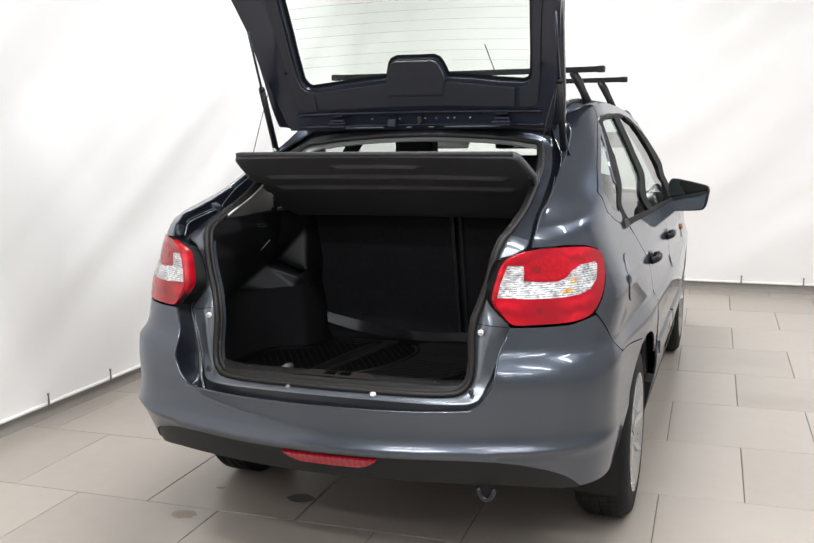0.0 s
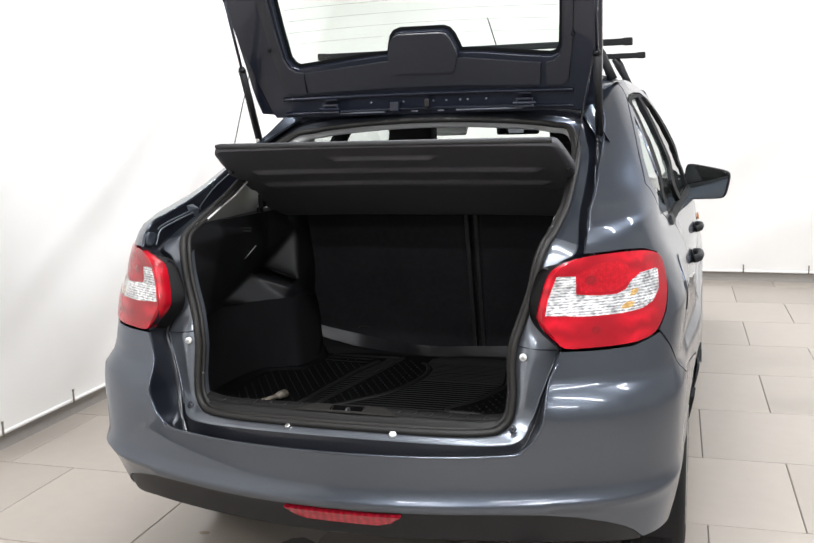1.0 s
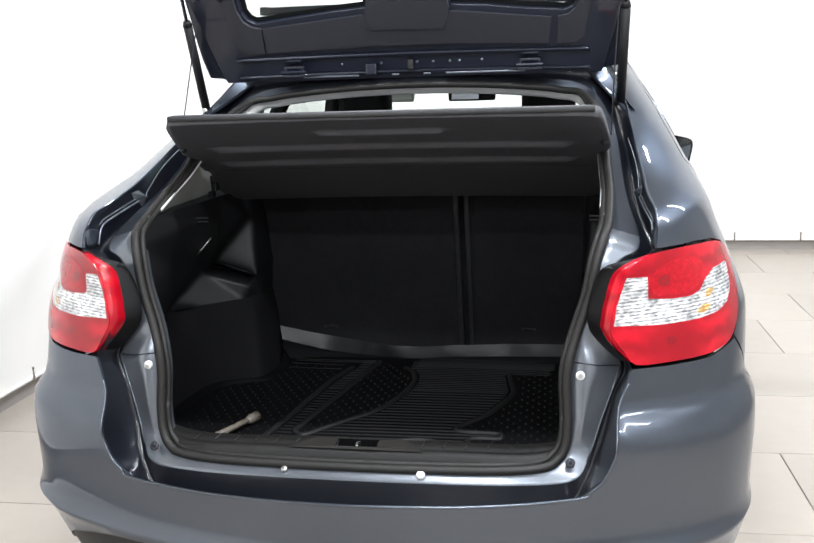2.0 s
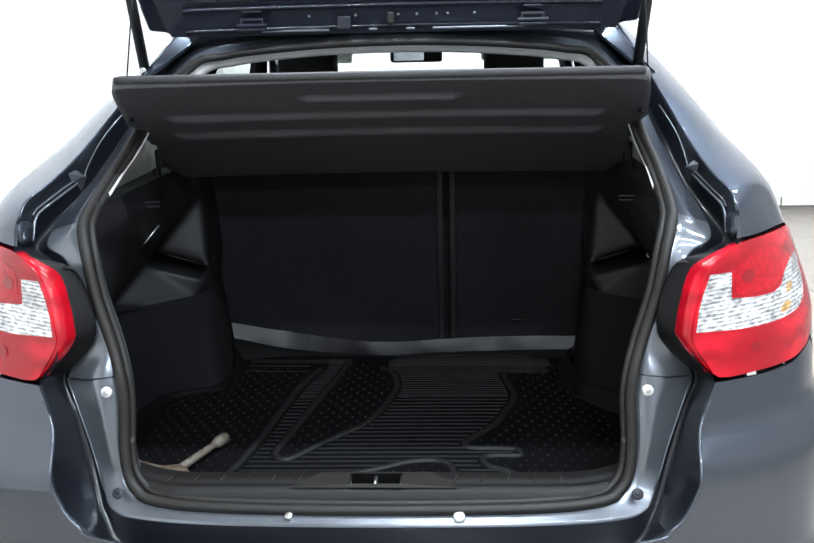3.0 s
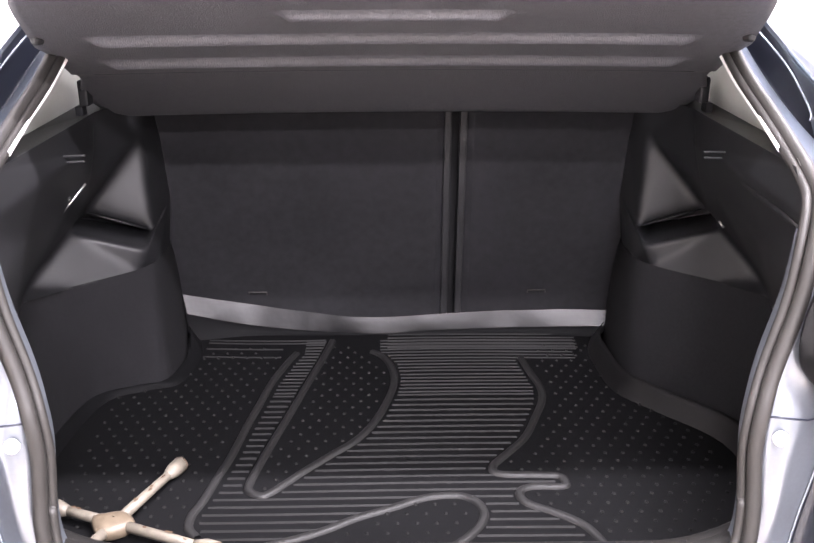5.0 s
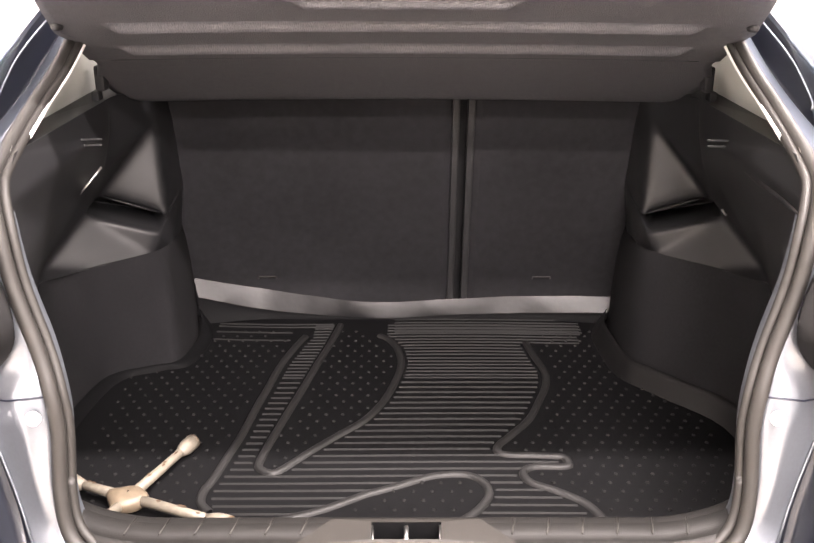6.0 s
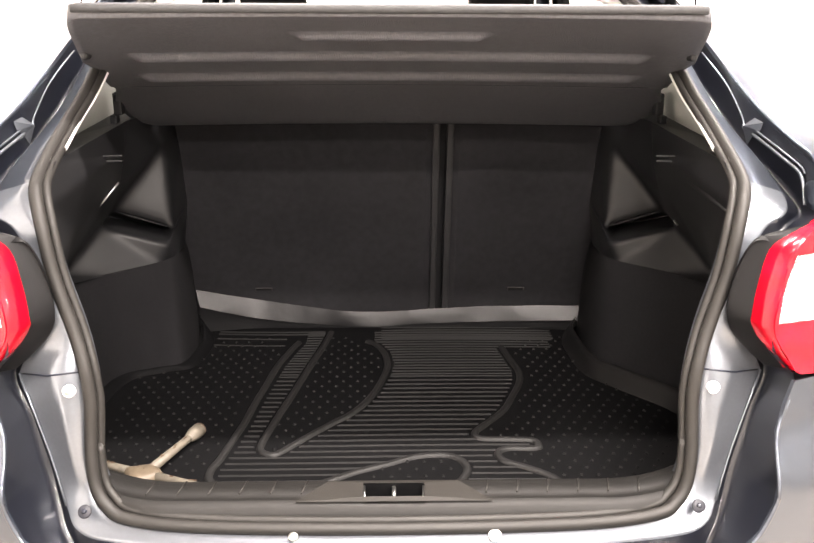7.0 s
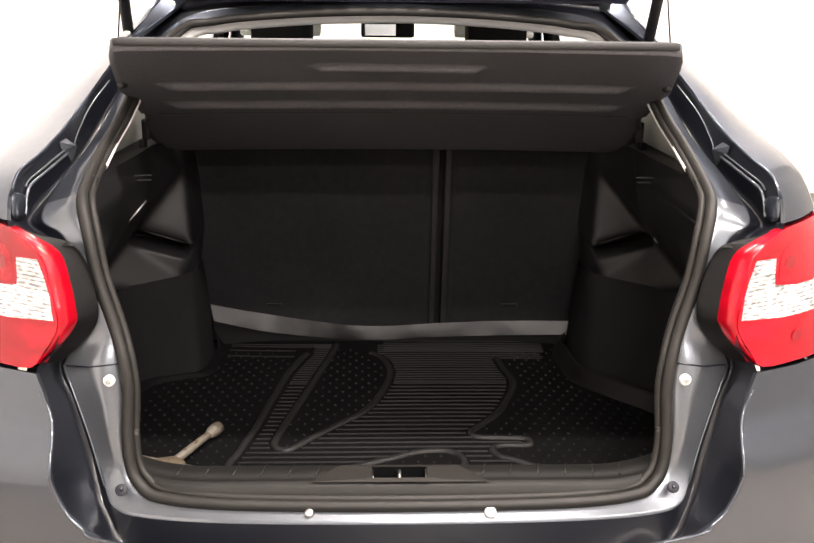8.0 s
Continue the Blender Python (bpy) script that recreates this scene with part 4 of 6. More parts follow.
JAMB = [
    (edge_at(0.0, 0.594), (0.0, 0.105, 0.525), (0.0, 0.124, 0.593), (0.0, 0.146, 0.607)),
    (edge_at(0.25, 0.592), (0.25, 0.11, 0.525), (0.25, 0.130, 0.593), (0.25, 0.152, 0.608)),
    (edge_at(0.43, 0.594), (0.40, 0.135, 0.535), (0.385, 0.146, 0.593), (0.362, 0.166, 0.613)),
    (edge_at(0.457, 0.607), (0.444, 0.162, 0.585), (0.432, 0.160, 0.599), (0.394, 0.178, 0.627)),
    (edge_at(0.480, 0.627), (0.460, 0.183, 0.617), (0.450, 0.180, 0.622), (0.409, 0.188, 0.650)),
    (edge_at(0.499, 0.665), (0.473, 0.202, 0.660), (0.464, 0.198, 0.660), (0.4135, 0.196, 0.690)),
    (edge_at(0.502, 0.69), (0.483, 0.210, 0.693), (0.474, 0.206, 0.693), (0.413, 0.202, 0.722)),
    (edge_at(0.506, 0.75), (0.501, 0.224, 0.747), (0.493, 0.220, 0.746), (0.411, 0.208, 0.770)),
    (edge_at(0.530, 0.814), (0.520, 0.238, 0.803), (0.513, 0.234, 0.800), (0.416, 0.214, 0.815)),
    (edge_at(0.490, 0.87), (0.474, 0.238, 0.87), (0.466, 0.228, 0.87), (0.430, 0.230, 0.862)),
    (edge_at(0.508, 0.95), (0.485, 0.250, 0.94), (0.474, 0.240, 0.94), (0.454, 0.245, 0.935)),
    (edge_at(0.545, 1.003), (0.535, 0.275, 0.99), (0.505, 0.262, 0.995), (0.467, 0.258, 1.0)),
    (edge_at(0.574, 1.027), (0.572, 0.31, 1.005), (0.540, 0.278, 1.015), (0.480, 0.285, 1.040)),
    (edge_at(0.577, 1.082), (0.572, 0.345, 1.020), (0.546, 0.325, 1.040), (0.488, 0.325, 1.056)),
    (edge_at(0.570, 1.099), (0.560, 0.42, 1.045), (0.538, 0.40, 1.070), (0.494, 0.41, 1.082)),
    (edge_at(0.566, 1.112), (0.555, 0.51, 1.068), (0.530, 0.49, 1.099), (0.497, 0.49, 1.106)),
    (edge_at(0.565, 1.14), (0.553, 0.61, 1.100), (0.527, 0.595, 1.134), (0.495, 0.59, 1.142)),
    (edge_at(0.552, 1.246), (0.538, 0.82, 1.195), (0.516, 0.79, 1.22), (0.488, 0.78, 1.228)),
    ((0.532, 1.05, 1.338), (0.507, 0.99, 1.292), (0.476, 0.955, 1.292), (0.447, 0.935, 1.290)),
    ((0.485, 1.07, 1.378), (0.465, 1.035, 1.328), (0.422, 0.995, 1.320), (0.392, 0.975, 1.302)),
    ((0.36, 1.07, 1.395), (0.36, 1.05, 1.345), (0.34, 1.01, 1.332), (0.325, 0.99, 1.311)),
    ((0.18, 1.075, 1.405), (0.18, 1.06, 1.356), (0.18, 1.02, 1.345), (0.17, 1.0, 1.322)),
    ((0.0, 1.075, 1.41), (0.0, 1.06, 1.36), (0.0, 1.02, 1.348), (0.0, 1.0, 1.326)),
]


def ring(k, sub=5):
    """The closed loop of column k of JAMB, both sides."""
    r = [Vector(row[k]) for row in JAMB]
    full = r + [Vector((-p.x, p.y, p.z)) for p in r[-2:0:-1]]
    return spline(full, sub, closed=True)


rings = [ring(k) for k in range(4)]


def between(a, b, f, push=(0, 0, 0)):
    return [p.lerp(q, f) + Vector(push) for p, q in zip(a, b)]


# Gutter sheet whose shade is put into its near-black colour.
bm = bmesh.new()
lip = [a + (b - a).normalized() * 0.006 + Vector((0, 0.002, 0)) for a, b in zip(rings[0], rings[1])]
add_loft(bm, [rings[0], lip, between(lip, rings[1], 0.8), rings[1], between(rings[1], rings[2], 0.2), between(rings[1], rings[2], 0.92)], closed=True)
runs = [[]]
for p in rings[0][len(rings[0]) // 2:] + rings[0][:len(rings[0]) // 2]:
    if p.z < 0.80 or p.z > 1.05:
        runs[-1].append(p + Vector((0, 0.001, 0)))
    elif runs[-1]:
        runs.append([])
for run in runs:
    if len(run) > 3:
        tube("rolled_edge", run, 0.0032, PAINT, car, "rounded painted edge of the opening", sides=8)
part("gutter", bm, SHADE_AND_STEEL, car, "glossy rain gutter round the opening, shaded near black by colour", smooth=True)
fold = [a.lerp(b, 0.52) + Vector((0, -0.012, 0)) * max(0.0, 1 - abs((a.z - 0.735) / 0.1) ** 3) for a, b in zip(rings[2], rings[3])]
rows = [between(rings[1], rings[2], 0.92), rings[2], between(rings[2], rings[3], 0.05), between(rings[2], fold, 0.85), fold, between(fold, rings[3], 0.12), rings[3], [p + Vector((0, 0.05, 0.0)) for p in rings[3]]]
half_n = len(rings[3]) // 2
cut = next(k for k in range(half_n) if rings[3][k].z > 1.052)
order = list(range(-cut, cut + 1))
# Lower frame takes the lightened paint copy, upper frame the plain body paint.
bm = bmesh.new()
add_loft(bm, [[row[k] for k in order] for row in rows])
opening = part("opening_frame", bm, PAINT_LIT, car, "lower frame round the loading opening, paint lightened as if lit", smooth=True)
bm = bmesh.new()
add_loft(bm, [[row[k] for k in range(cut, len(row) - cut + 1)] for row in rows])
part("pillar_frame", bm, PAINT, car, "glossy painted upper frame of the loading opening", smooth=True)
bm = bmesh.new()
add_tube(bm, [p + Vector((0, -0.004, 0)) for p in rings[3]], 0.0092, 10, closed=True)
add_tube(bm, [Vector((p.x * 0.976, p.y + (0.012 if p.z > 1.27 else 0.006), p.z + (0.007 if p.z < 0.7 else (0.003 if p.z > 1.27 else 0)))) for p in rings[3]], 0.0062, 8, closed=True)
for sx in (-1, 1):
    tube("pale_edge", spline([(sx * x, y, z) for x, y, z in ((0.479, 0.405, 1.078), (0.483, 0.50, 1.105), (0.481, 0.605, 1.141), (0.475, 0.795, 1.226), (0.452, 0.92, 1.272))], 5), 0.0048, HEADLINER, car, "pale inner edge beside the seal", sides=8)
part("door_seal", bm, SEAL, car, "double-lipped rubber seal round the loading opening", smooth=True)


def disc(name, at, normal, r, depth, mat, parent, label="", sides=18, dome=0.35):
    """A round button standing on a surface."""
    q = Vector(normal).to_track_quat("Z", "Y").to_matrix().to_4x4()
    bm = bmesh.new()
    prof = [(r, 0.0), (r, depth * 0.6), (r * 0.85, depth), (r * dome, depth * 1.05), (0.0005, depth * 1.05)]
    add_loft(bm, [[Matrix.Translation(at) @ q @ Vector((pr * math.cos(a), pr * math.sin(a), h)) for a in [2 * math.pi * k / sides for k in range(sides)]] for pr, h in prof], closed=True)
    return part(name, bm, mat, parent, label, smooth=True)


for sx in (-1, 1):
    b = disc("buffer", (sx * 0.437, 0.203, 0.787), (0, -1, 0.1), 0.009, 0.007, WHITE_PLASTIC, opening, "round white tailgate buffer")
    disc("buffer_core", (sx * 0.437, 0.1955, 0.788), (0, -1, 0.1), 0.0042, 0.0022, CHROME, opening, "moulded hexagon of the buffer", sides=6)
    disc("bolt", (sx * 0.419, 0.158, 0.628), (0, -0.85, 0.5), 0.0092, 0.003, TRIM_GREY, opening, "grey washer and bolt head")
    disc("bolt_head", (sx * 0.419, 0.1555, 0.6305), (0, -0.85, 0.5), 0.0038, 0.003, NAVY, opening, "dark socket head", sides=6)
    disc("sill_buffer", (sx * 0.136, 0.134, 0.600), (0, -0.6, 0.8), 0.009 if sx > 0 else 0.007, 0.006, WHITE_PLASTIC if sx > 0 else CHROME, opening, "round buffer on the sill")
    # joint line between sill panel and pillar panel
    tube("panel_joint", [(sx * 0.425, 0.2115, 0.810), (sx * 0.445, 0.2125, 0.807), (sx * 0.470, 0.2130, 0.804), (sx * 0.508, 0.2305, 0.800)], 0.0012, NAVY, opening, "dark joint between two panels", sides=6)
    # pressed box of the gutter at the shoulder: twin ridge, step, end plate
    ridge_line = [(0.560, 0.466, 1.090), (0.562, 0.427, 1.084), (0.567, 0.368, 1.073), (0.573, 0.327, 1.063), (0.574, 0.312, 1.055), (0.575, 0.303, 1.040), (0.573, 0.290, 1.022)]
    tube("gutter_ridge", spline([(sx * (x - 0.003), y, z) for x, y, z in ridge_line], 4), 0.0026, PAINT_LIT, opening, "rounded ridge pressed in the gutter", sides=8)
    tube("gutter_ridge", spline([(sx * (x - 0.0015), y - 0.004, z + 0.007) for x, y, z in ridge_line[:5]], 4), 0.0017, PAINT_LIT, opening, "rounded ridge pressed in the gutter", sides=8)
    tube("gutter_ridge", spline([(sx * x, y, z) for x, y, z in ((0.545, 0.70, 1.194), (0.552, 0.64, 1.170), (0.557, 0.592, 1.148), (0.559, 0.551, 1.125), (0.558, 0.512, 1.104), (0.555, 0.505, 1.094))], 4), 0.0016, PAINT_LIT, opening, "rounded ridge pressed in the gutter", sides=8)
    bm = bmesh.new()
    crest = bm.verts.new((sx * 0.547, 0.486, 1.100))
    foot = [bm.verts.new((sx * x, y, z)) for x, y, z in ((0.561, 0.476, 1.114), (0.561, 0.441, 1.112), (0.560, 0.447, 1.098), (0.558, 0.466, 1.088), (0.556, 0.482, 1.070), (0.559, 0.500, 1.096))]
    for a, b in zip(foot, foot[1:] + foot[:1]):
        bm.faces.new((a, b, crest))
    part("gutter_step", bm, PAINT_LIT, opening, "folded step in the gutter")
    bm = bmesh.new()
    plate = [(0.574, 0.300, 1.052), (0.574, 0.262, 1.060), (0.5735, 0.250, 1.045), (0.573, 0.249, 1.028), (0.572, 0.262, 1.020), (0.572, 0.282, 1.022), (0.573, 0.297, 1.034)]
    rim_pts = spline([(sx * x, y, z) for x, y, z in plate], 3, closed=True)
    mid = sum(rim_pts, Vector()) / len(rim_pts)
    add_loft(bm, [rim_pts] + [[mid + (p - mid) * k + Vector((-sx * 0.004, 0, 0)) for p in rim_pts] for k in (0.85, 0.4, 0.02)], closed=True)
    part("gutter_end_plate", bm, PAINT, opening, "bulged end plate of the gutter", smooth=True)
    # edge of the inner wing panel in the gutter
    tube("panel_edge", [(sx * x, y, z) for x, y, z in ((0.513, 0.231, 0.800), (0.494, 0.218, 0.746), (0.475, 0.2045, 0.693), (0.465, 0.1965, 0.660), (0.451, 0.1785, 0.624))], 0.0016, PAINT_LIT, opening, "pale sheet edge in the gutter", sides=6)



# ---- load space lining ----
def faces(name, pts, polys, mat, label="", parent=None, bevel=0.0, smooth=False, soft=0):
    """A faceted mesh from named corners; soft rounds its creases, the outer edge stays."""
    bm = bmesh.new()
    keys = list(pts)
    used = {k for q in polys for k in q.split()}
    vs = {k: bm.verts.new(pts[k]) for k in keys if k in used}
    for q in polys:
        bm.faces.new([vs[k] for k in q.split()])
    if bevel:
        es = [e for e in bm.edges if len(e.link_faces) == 2 and e.calc_face_angle(0.0) > 0.15]
        bmesh.ops.bevel(bm, geom=es, offset=bevel, segments=4, affect="EDGES", profile=0.5, clamp_overlap=True)
    if soft:
        bmesh.ops.triangulate(bm, faces=bm.faces[:])
        bmesh.ops.subdivide_edges(bm, edges=bm.edges[:], cuts=11, use_grid_fill=True)
        for _ in range(soft):
            bmesh.ops.smooth_vert(bm, verts=[v for v in bm.verts if not v.is_boundary], factor=0.5, use_axis_x=True, use_axis_y=True, use_axis_z=True)
    return part(name, bm, mat, parent or car, label, smooth)


FLOOR_Z = 0.518
box("boot_floor", (-0.60, 0.16, FLOOR_Z - 0.03), (0.60, 1.20, FLOOR_Z - 0.004), CARPET, car, "black carpet boot floor", bevel=0)


def make_liner(side):
    q = {
        "La": (0.474, 0.345, 1.070), "Lb": (0.501, 0.823, 1.054), "Lc": (0.46, 1.02, 1.052),
        "Ra": (0.463, 0.27, 1.022), "Rm": (0.480, 0.60, 1.016), "Rb": (0.499, 0.80, 1.000),
        "Ma": (0.454, 0.25, 0.945), "Mb": (0.515, 0.52, 0.930), "Mc": (0.522, 0.735, 0.930), "Md": (0.530, 0.84, 0.925),
        "P1": (0.568, 0.905, 0.858), "P2": (0.452, 0.924, 0.817), "P3": (0.468, 0.965, 0.985),
        "P4": (0.564, 0.803, 0.851), "P5": (0.614, 0.712, 0.785), "P5b": (0.606, 0.675, 0.773), "P6": (0.462, 0.835, 0.768), "P6b": (0.444, 0.845, 0.806), "Pm": (0.548, 0.755, 0.768),
        "G1": (0.60, 0.93, 0.842), "G2": (0.500, 1.0, 0.800),
        "Na": (0.440, 0.240, 0.80), "Nb": (0.550, 0.47, 0.785),
        "W1": (0.452, 1.04, 0.965), "W2": (0.448, 1.06, 0.84), "W3": (0.464, 1.08, 0.735), "W4": (0.440, 0.90, 0.765),
    }
    pts = {k: (side * x, y, z) for k, (x, y, z) in q.items()}
    trim = faces("side_trim", pts, ["La Lb Rb Rm Ra", "Ra Rm Mb Ma", "Rm Rb Md Mc Mb", "Ma Mb Nb Na", "Mb Mc P4 P5", "Mb P5 Nb", "Nb P5 P5b", "Lb Lc W1 P3", "Lb P3 P1 Md", "Lb Md Rb", "P3 P2 P1", "P1 P2 G2 G1",
                                    "Mc Md P1 P4", "P4 P1 G1", "G1 G2 P6b P4", "P4 P6b P6 Pm P5b P5", "P3 W1 W2 P2", "P2 W2 P6b G2", "P6b W2 W3 W4", "P6b W4 P6"], SATIN_PLASTIC, "moulded black plastic side trim with a pocket", soft=5, smooth=True)
    for crease in (("P4", "P5"), ("P1", "P2")):
        a, b = Vector(pts[crease[0]]), Vector(pts[crease[1]])
        tube("crease", [a.lerp(b, f) + Vector((0, -0.001, 0.0)) for f in (0.06, 0.3, 0.6, 0.94)], [0.001, 0.0022, 0.0022, 0.001], SATIN_PLASTIC, trim, "rounded crease of the pocket", sides=8)
    # carpet wall under the trim: waist to floor
    up = [(0.437, 0.235, 0.803), (0.549, 0.47, 0.788), (0.605, 0.675, 0.776), (0.547, 0.755, 0.771), (0.462, 0.835, 0.771), (0.441, 0.90, 0.768), (0.462, 1.06, 0.744), (0.464, 1.14, 0.744)]
    if side > 0:
        lo = [(0.43, 0.235, 0.51), (0.55, 0.34, 0.51), (0.578, 0.50, 0.51), (0.570, 0.635, 0.51), (0.488, 0.745, 0.51), (0.428, 0.83, 0.51), (0.424, 1.0, 0.51), (0.462, 1.16, 0.51)]
    else:
        lo = [(0.43, 0.235, 0.51), (0.55, 0.34, 0.51), (0.585, 0.55, 0.51), (0.565, 0.79, 0.51), (0.488, 0.854, 0.51), (0.438, 0.878, 0.51), (0.430, 1.0, 0.51), (0.462, 1.16, 0.51)]
    rows = []
    for f in (0, 0.15, 0.4, 0.7, 1.0):
        rows.append(spline([(side * (a[0] + (b[0] - a[0]) * f ** 0.8), a[1] + (b[1] - a[1]) * f, a[2] + (b[2] - a[2]) * f) for a, b in zip(up, lo)], 6))
    bm = bmesh.new()
    add_loft(bm, rows)
    part("side_carpet", bm, CARPET, car, "black carpeted side wall", smooth=True)
    # inner pillar trim
    pts = {"a": (side * 0.480, 0.345, 1.071), "b": (side * 0.545, 0.62, 1.052), "c": (side * 0.555, 1.25, 1.052), "d": (side * 0.50, 1.25, 1.30), "e": (side * 0.450, 0.96, 1.292),
           "f": (side * 0.486, 0.80, 1.23), "g": (side * 0.493, 0.60, 1.142), "h": (side * 0.494, 0.42, 1.086)}
    faces("pillar_trim", pts, ["a b h", "b g h", "b c f g", "c d e f"], PILLAR_GREY, "pale grey inner pillar trim", smooth=True)
    faces("shelf_ledge", {"a": (side * 0.474, 0.345, 1.0705), "b": (side * 0.501, 0.823, 1.0545), "c": (side * 0.46, 1.02, 1.0525), "d": (side * 0.56, 1.02, 1.056), "e": (side * 0.55, 0.62, 1.056)},
          ["a b e", "b c d e"], SATIN_PLASTIC, "black ledge that carries the shelf")
    # slots of the trim, grab recess
    for k in range(2):
        box("trim_slot", (-0.016, -0.0015, -0.0015), (0.016, 0.0015, 0.0015), SATIN_PLASTIC, trim, "raised slot edge", bevel=0.0008,
            m=Matrix.Translation((side * (0.4735 + 0.001 * k), 0.622, 1.026 - 0.009 * k)) @ Matrix.Rotation(radians(-side * 8), 4, "Z"))
    if side > 0:
        tube("trim_ridge", [(0.470 + 0.027 * t, 0.29 + 0.36 * t, 1.008 - 0.006 * t) for t in (0, 0.25, 0.5, 0.75, 1)], [0.003, 0.006, 0.0065, 0.005, 0.0015], SATIN_PLASTIC, trim, "rounded ridge of the trim", sides=8)
        tube("retaining_clip", [(0.548, 0.775, 0.872), (0.552, 0.772, 0.866), (0.556, 0.77, 0.862)], 0.002, CHROME, trim, "thin bare metal clip", sides=6)
    else:
        tube("retaining_clip", [(-0.496, 0.722, 0.958), (-0.518, 0.712, 0.932), (-0.541, 0.700, 0.907)], 0.0022, CHROME, trim, "thin bare metal clip", sides=6)


both(make_liner)


# ---- rear seat backs ----
SEAT_M = Matrix.Translation((0, 1.14, 0.50)) @ Matrix.Rotation(radians(12), 4, "X")


def seat_back(x0, x1):
    bm = bmesh.new()
    add_box(bm, (x0, 0.0, 0.0), (x1, 0.11, 0.60), 0.018, SEAT_M)
    s = part("rear_seat_back", bm, SEAT_FELT, car, "carpeted back of the folding rear seat", smooth=False)
    return s


left_back, right_back = seat_back(-0.60, 0.098), seat_back(0.134, 0.60)
for x0, owner in ((0.094, left_back), (0.124, right_back)):
    bm = bmesh.new()
    add_box(bm, (x0, -0.006, 0.05), (x0 + 0.014, 0.02, 0.60), 0.003, SEAT_M)
    part("edge_strip", bm, SEAT_STRIP, owner, "grey plastic edge strip")
bm = bmesh.new()
add_box(bm, (0.10, 0.03, 0.0), (0.13, 0.06, 0.58), 0, SEAT_M)
part("seat_gap", bm, SEAT_CLOTH, car, "dark gap between the seat backs")
for x0, owner in ((-0.314, left_back), (0.279, right_back)):
    bm = bmesh.new()
    add_tube(bm, [SEAT_M @ Vector(v) for v in ((x0, -0.001, 0.115), (x0, -0.004, 0.122), (x0 + 0.038, -0.004, 0.122), (x0 + 0.038, -0.001, 0.115))], 0.0016, 6)
    part("pull_tab", bm, GREY_PLASTIC, owner, "small sewn tab")

# ---- parcel shelf ----
SHELF_A, SHELF_B = Vector((0, 0.46, 1.269)), Vector((0, 0.91, 1.045))
SHELF_D = SHELF_B - SHELF_A
SHELF_N = Vector((0, SHELF_D.z, -SHELF_D.y)).normalized()
if SHELF_N.z > 0:
    SHELF_N = -SHELF_N
shelf = thing("parcel_shelf", "black felt-covered parcel shelf tipped up over the boot", "parcel shelf", tuple(SHELF_B))
shelf_half = [(0.0, 0.455), (0.012, 0.472), (0.05, 0.480), (0.30, 0.500), (0.34, 0.503), (0.37, 0.494), (0.60, 0.492), (0.64, 0.487), (0.72, 0.505), (0.80, 0.510), (0.93, 0.500), (0.98, 0.480), (1.02, 0.455), (1.21, 0.455)]


def groove(x, t, tc, half, w, depth):
    """A pressed rib of the board."""
    e = max(0.0, 1 - abs(t - tc) / w)
    fade = min(1.0, max(0.0, (half - abs(x)) / 0.02))
    return depth * (e * e * (3 - 2 * e)) * fade


def shelf_under(x, t, off=0.0):
    d = groove(x, t, 0.135, 0.155, 0.023, 0.011) + groove(x, t, 0.296, 0.425, 0.024, 0.012) + groove(x, t, 0.475, 0.432, 0.024, 0.012) + (0.005 * min(1, max(0.0, (0.585 - t) / 0.012)))
    d += 0.02 * max(0.0, t - 0.585) - 1.1 * max(0.0, t - 1.0)
    bow = 0.006 * (x / 0.5) ** 2
    return SHELF_A + SHELF_D * t + Vector((x, 0, 0)) + SHELF_N * (d + off + bow) - SHELF_B


bm = bmesh.new()
ts = sorted(set([0.0, 0.012, 0.03, 0.05, 0.09] + [0.095 + 0.01 * k for k in range(9)] + [0.23, 0.26] + [0.253 + 0.01 * k for k in range(10)] + [0.40, 0.43] + [0.442 + 0.01 * k for k in range(10)] + [0.56, 0.566, 0.572, 0.577, 0.585, 0.62, 0.67, 0.72, 0.80, 0.87, 0.93, 0.96, 0.985, 1.0, 1.01, 1.02, 1.06, 1.13]))


def half_at(t):
    return smooth_table(t, [a for a, _ in shelf_half], [b for _, b in shelf_half])


under = [[shelf_under(half_at(t) * i / 40, t) for i in range(-40, 41)] for t in ts]
over = [[SHELF_A + SHELF_D * t + Vector((half_at(t) * i / 40, 0, 0)) - SHELF_N * 0.014 - SHELF_B for i in range(-40, 41)] for t in ts]
add_loft(bm, under)
add_loft(bm, over)
for row in (0, -1):
    add_loft(bm, [under[row], over[row]])
for col in (0, -1):
    add_loft(bm, [[r[col] for r in under], [r[col] for r in over]])
bmesh.ops.remove_doubles(bm, verts=bm.verts, dist=0.0002)
part("board", bm, SHELF_FELT, shelf, "black felt board with pressed ribs", smooth=False).data.polygons.foreach_set("use_smooth", [True] * len(shelf.children[0].data.polygons))
bm = bmesh.new()
pts = [SHELF_A - SHELF_D * 0.009 - SHELF_N * 0.003 + Vector((half_at(0.012) * i / 20 * 0.985, 0, 0)) - SHELF_B for i in range(-20, 21)]
add_tube(bm, pts, 0.0064, 10)
part("front_edge", bm, SHELF_EDGE, shelf, "greyish folded front edge", smooth=True)
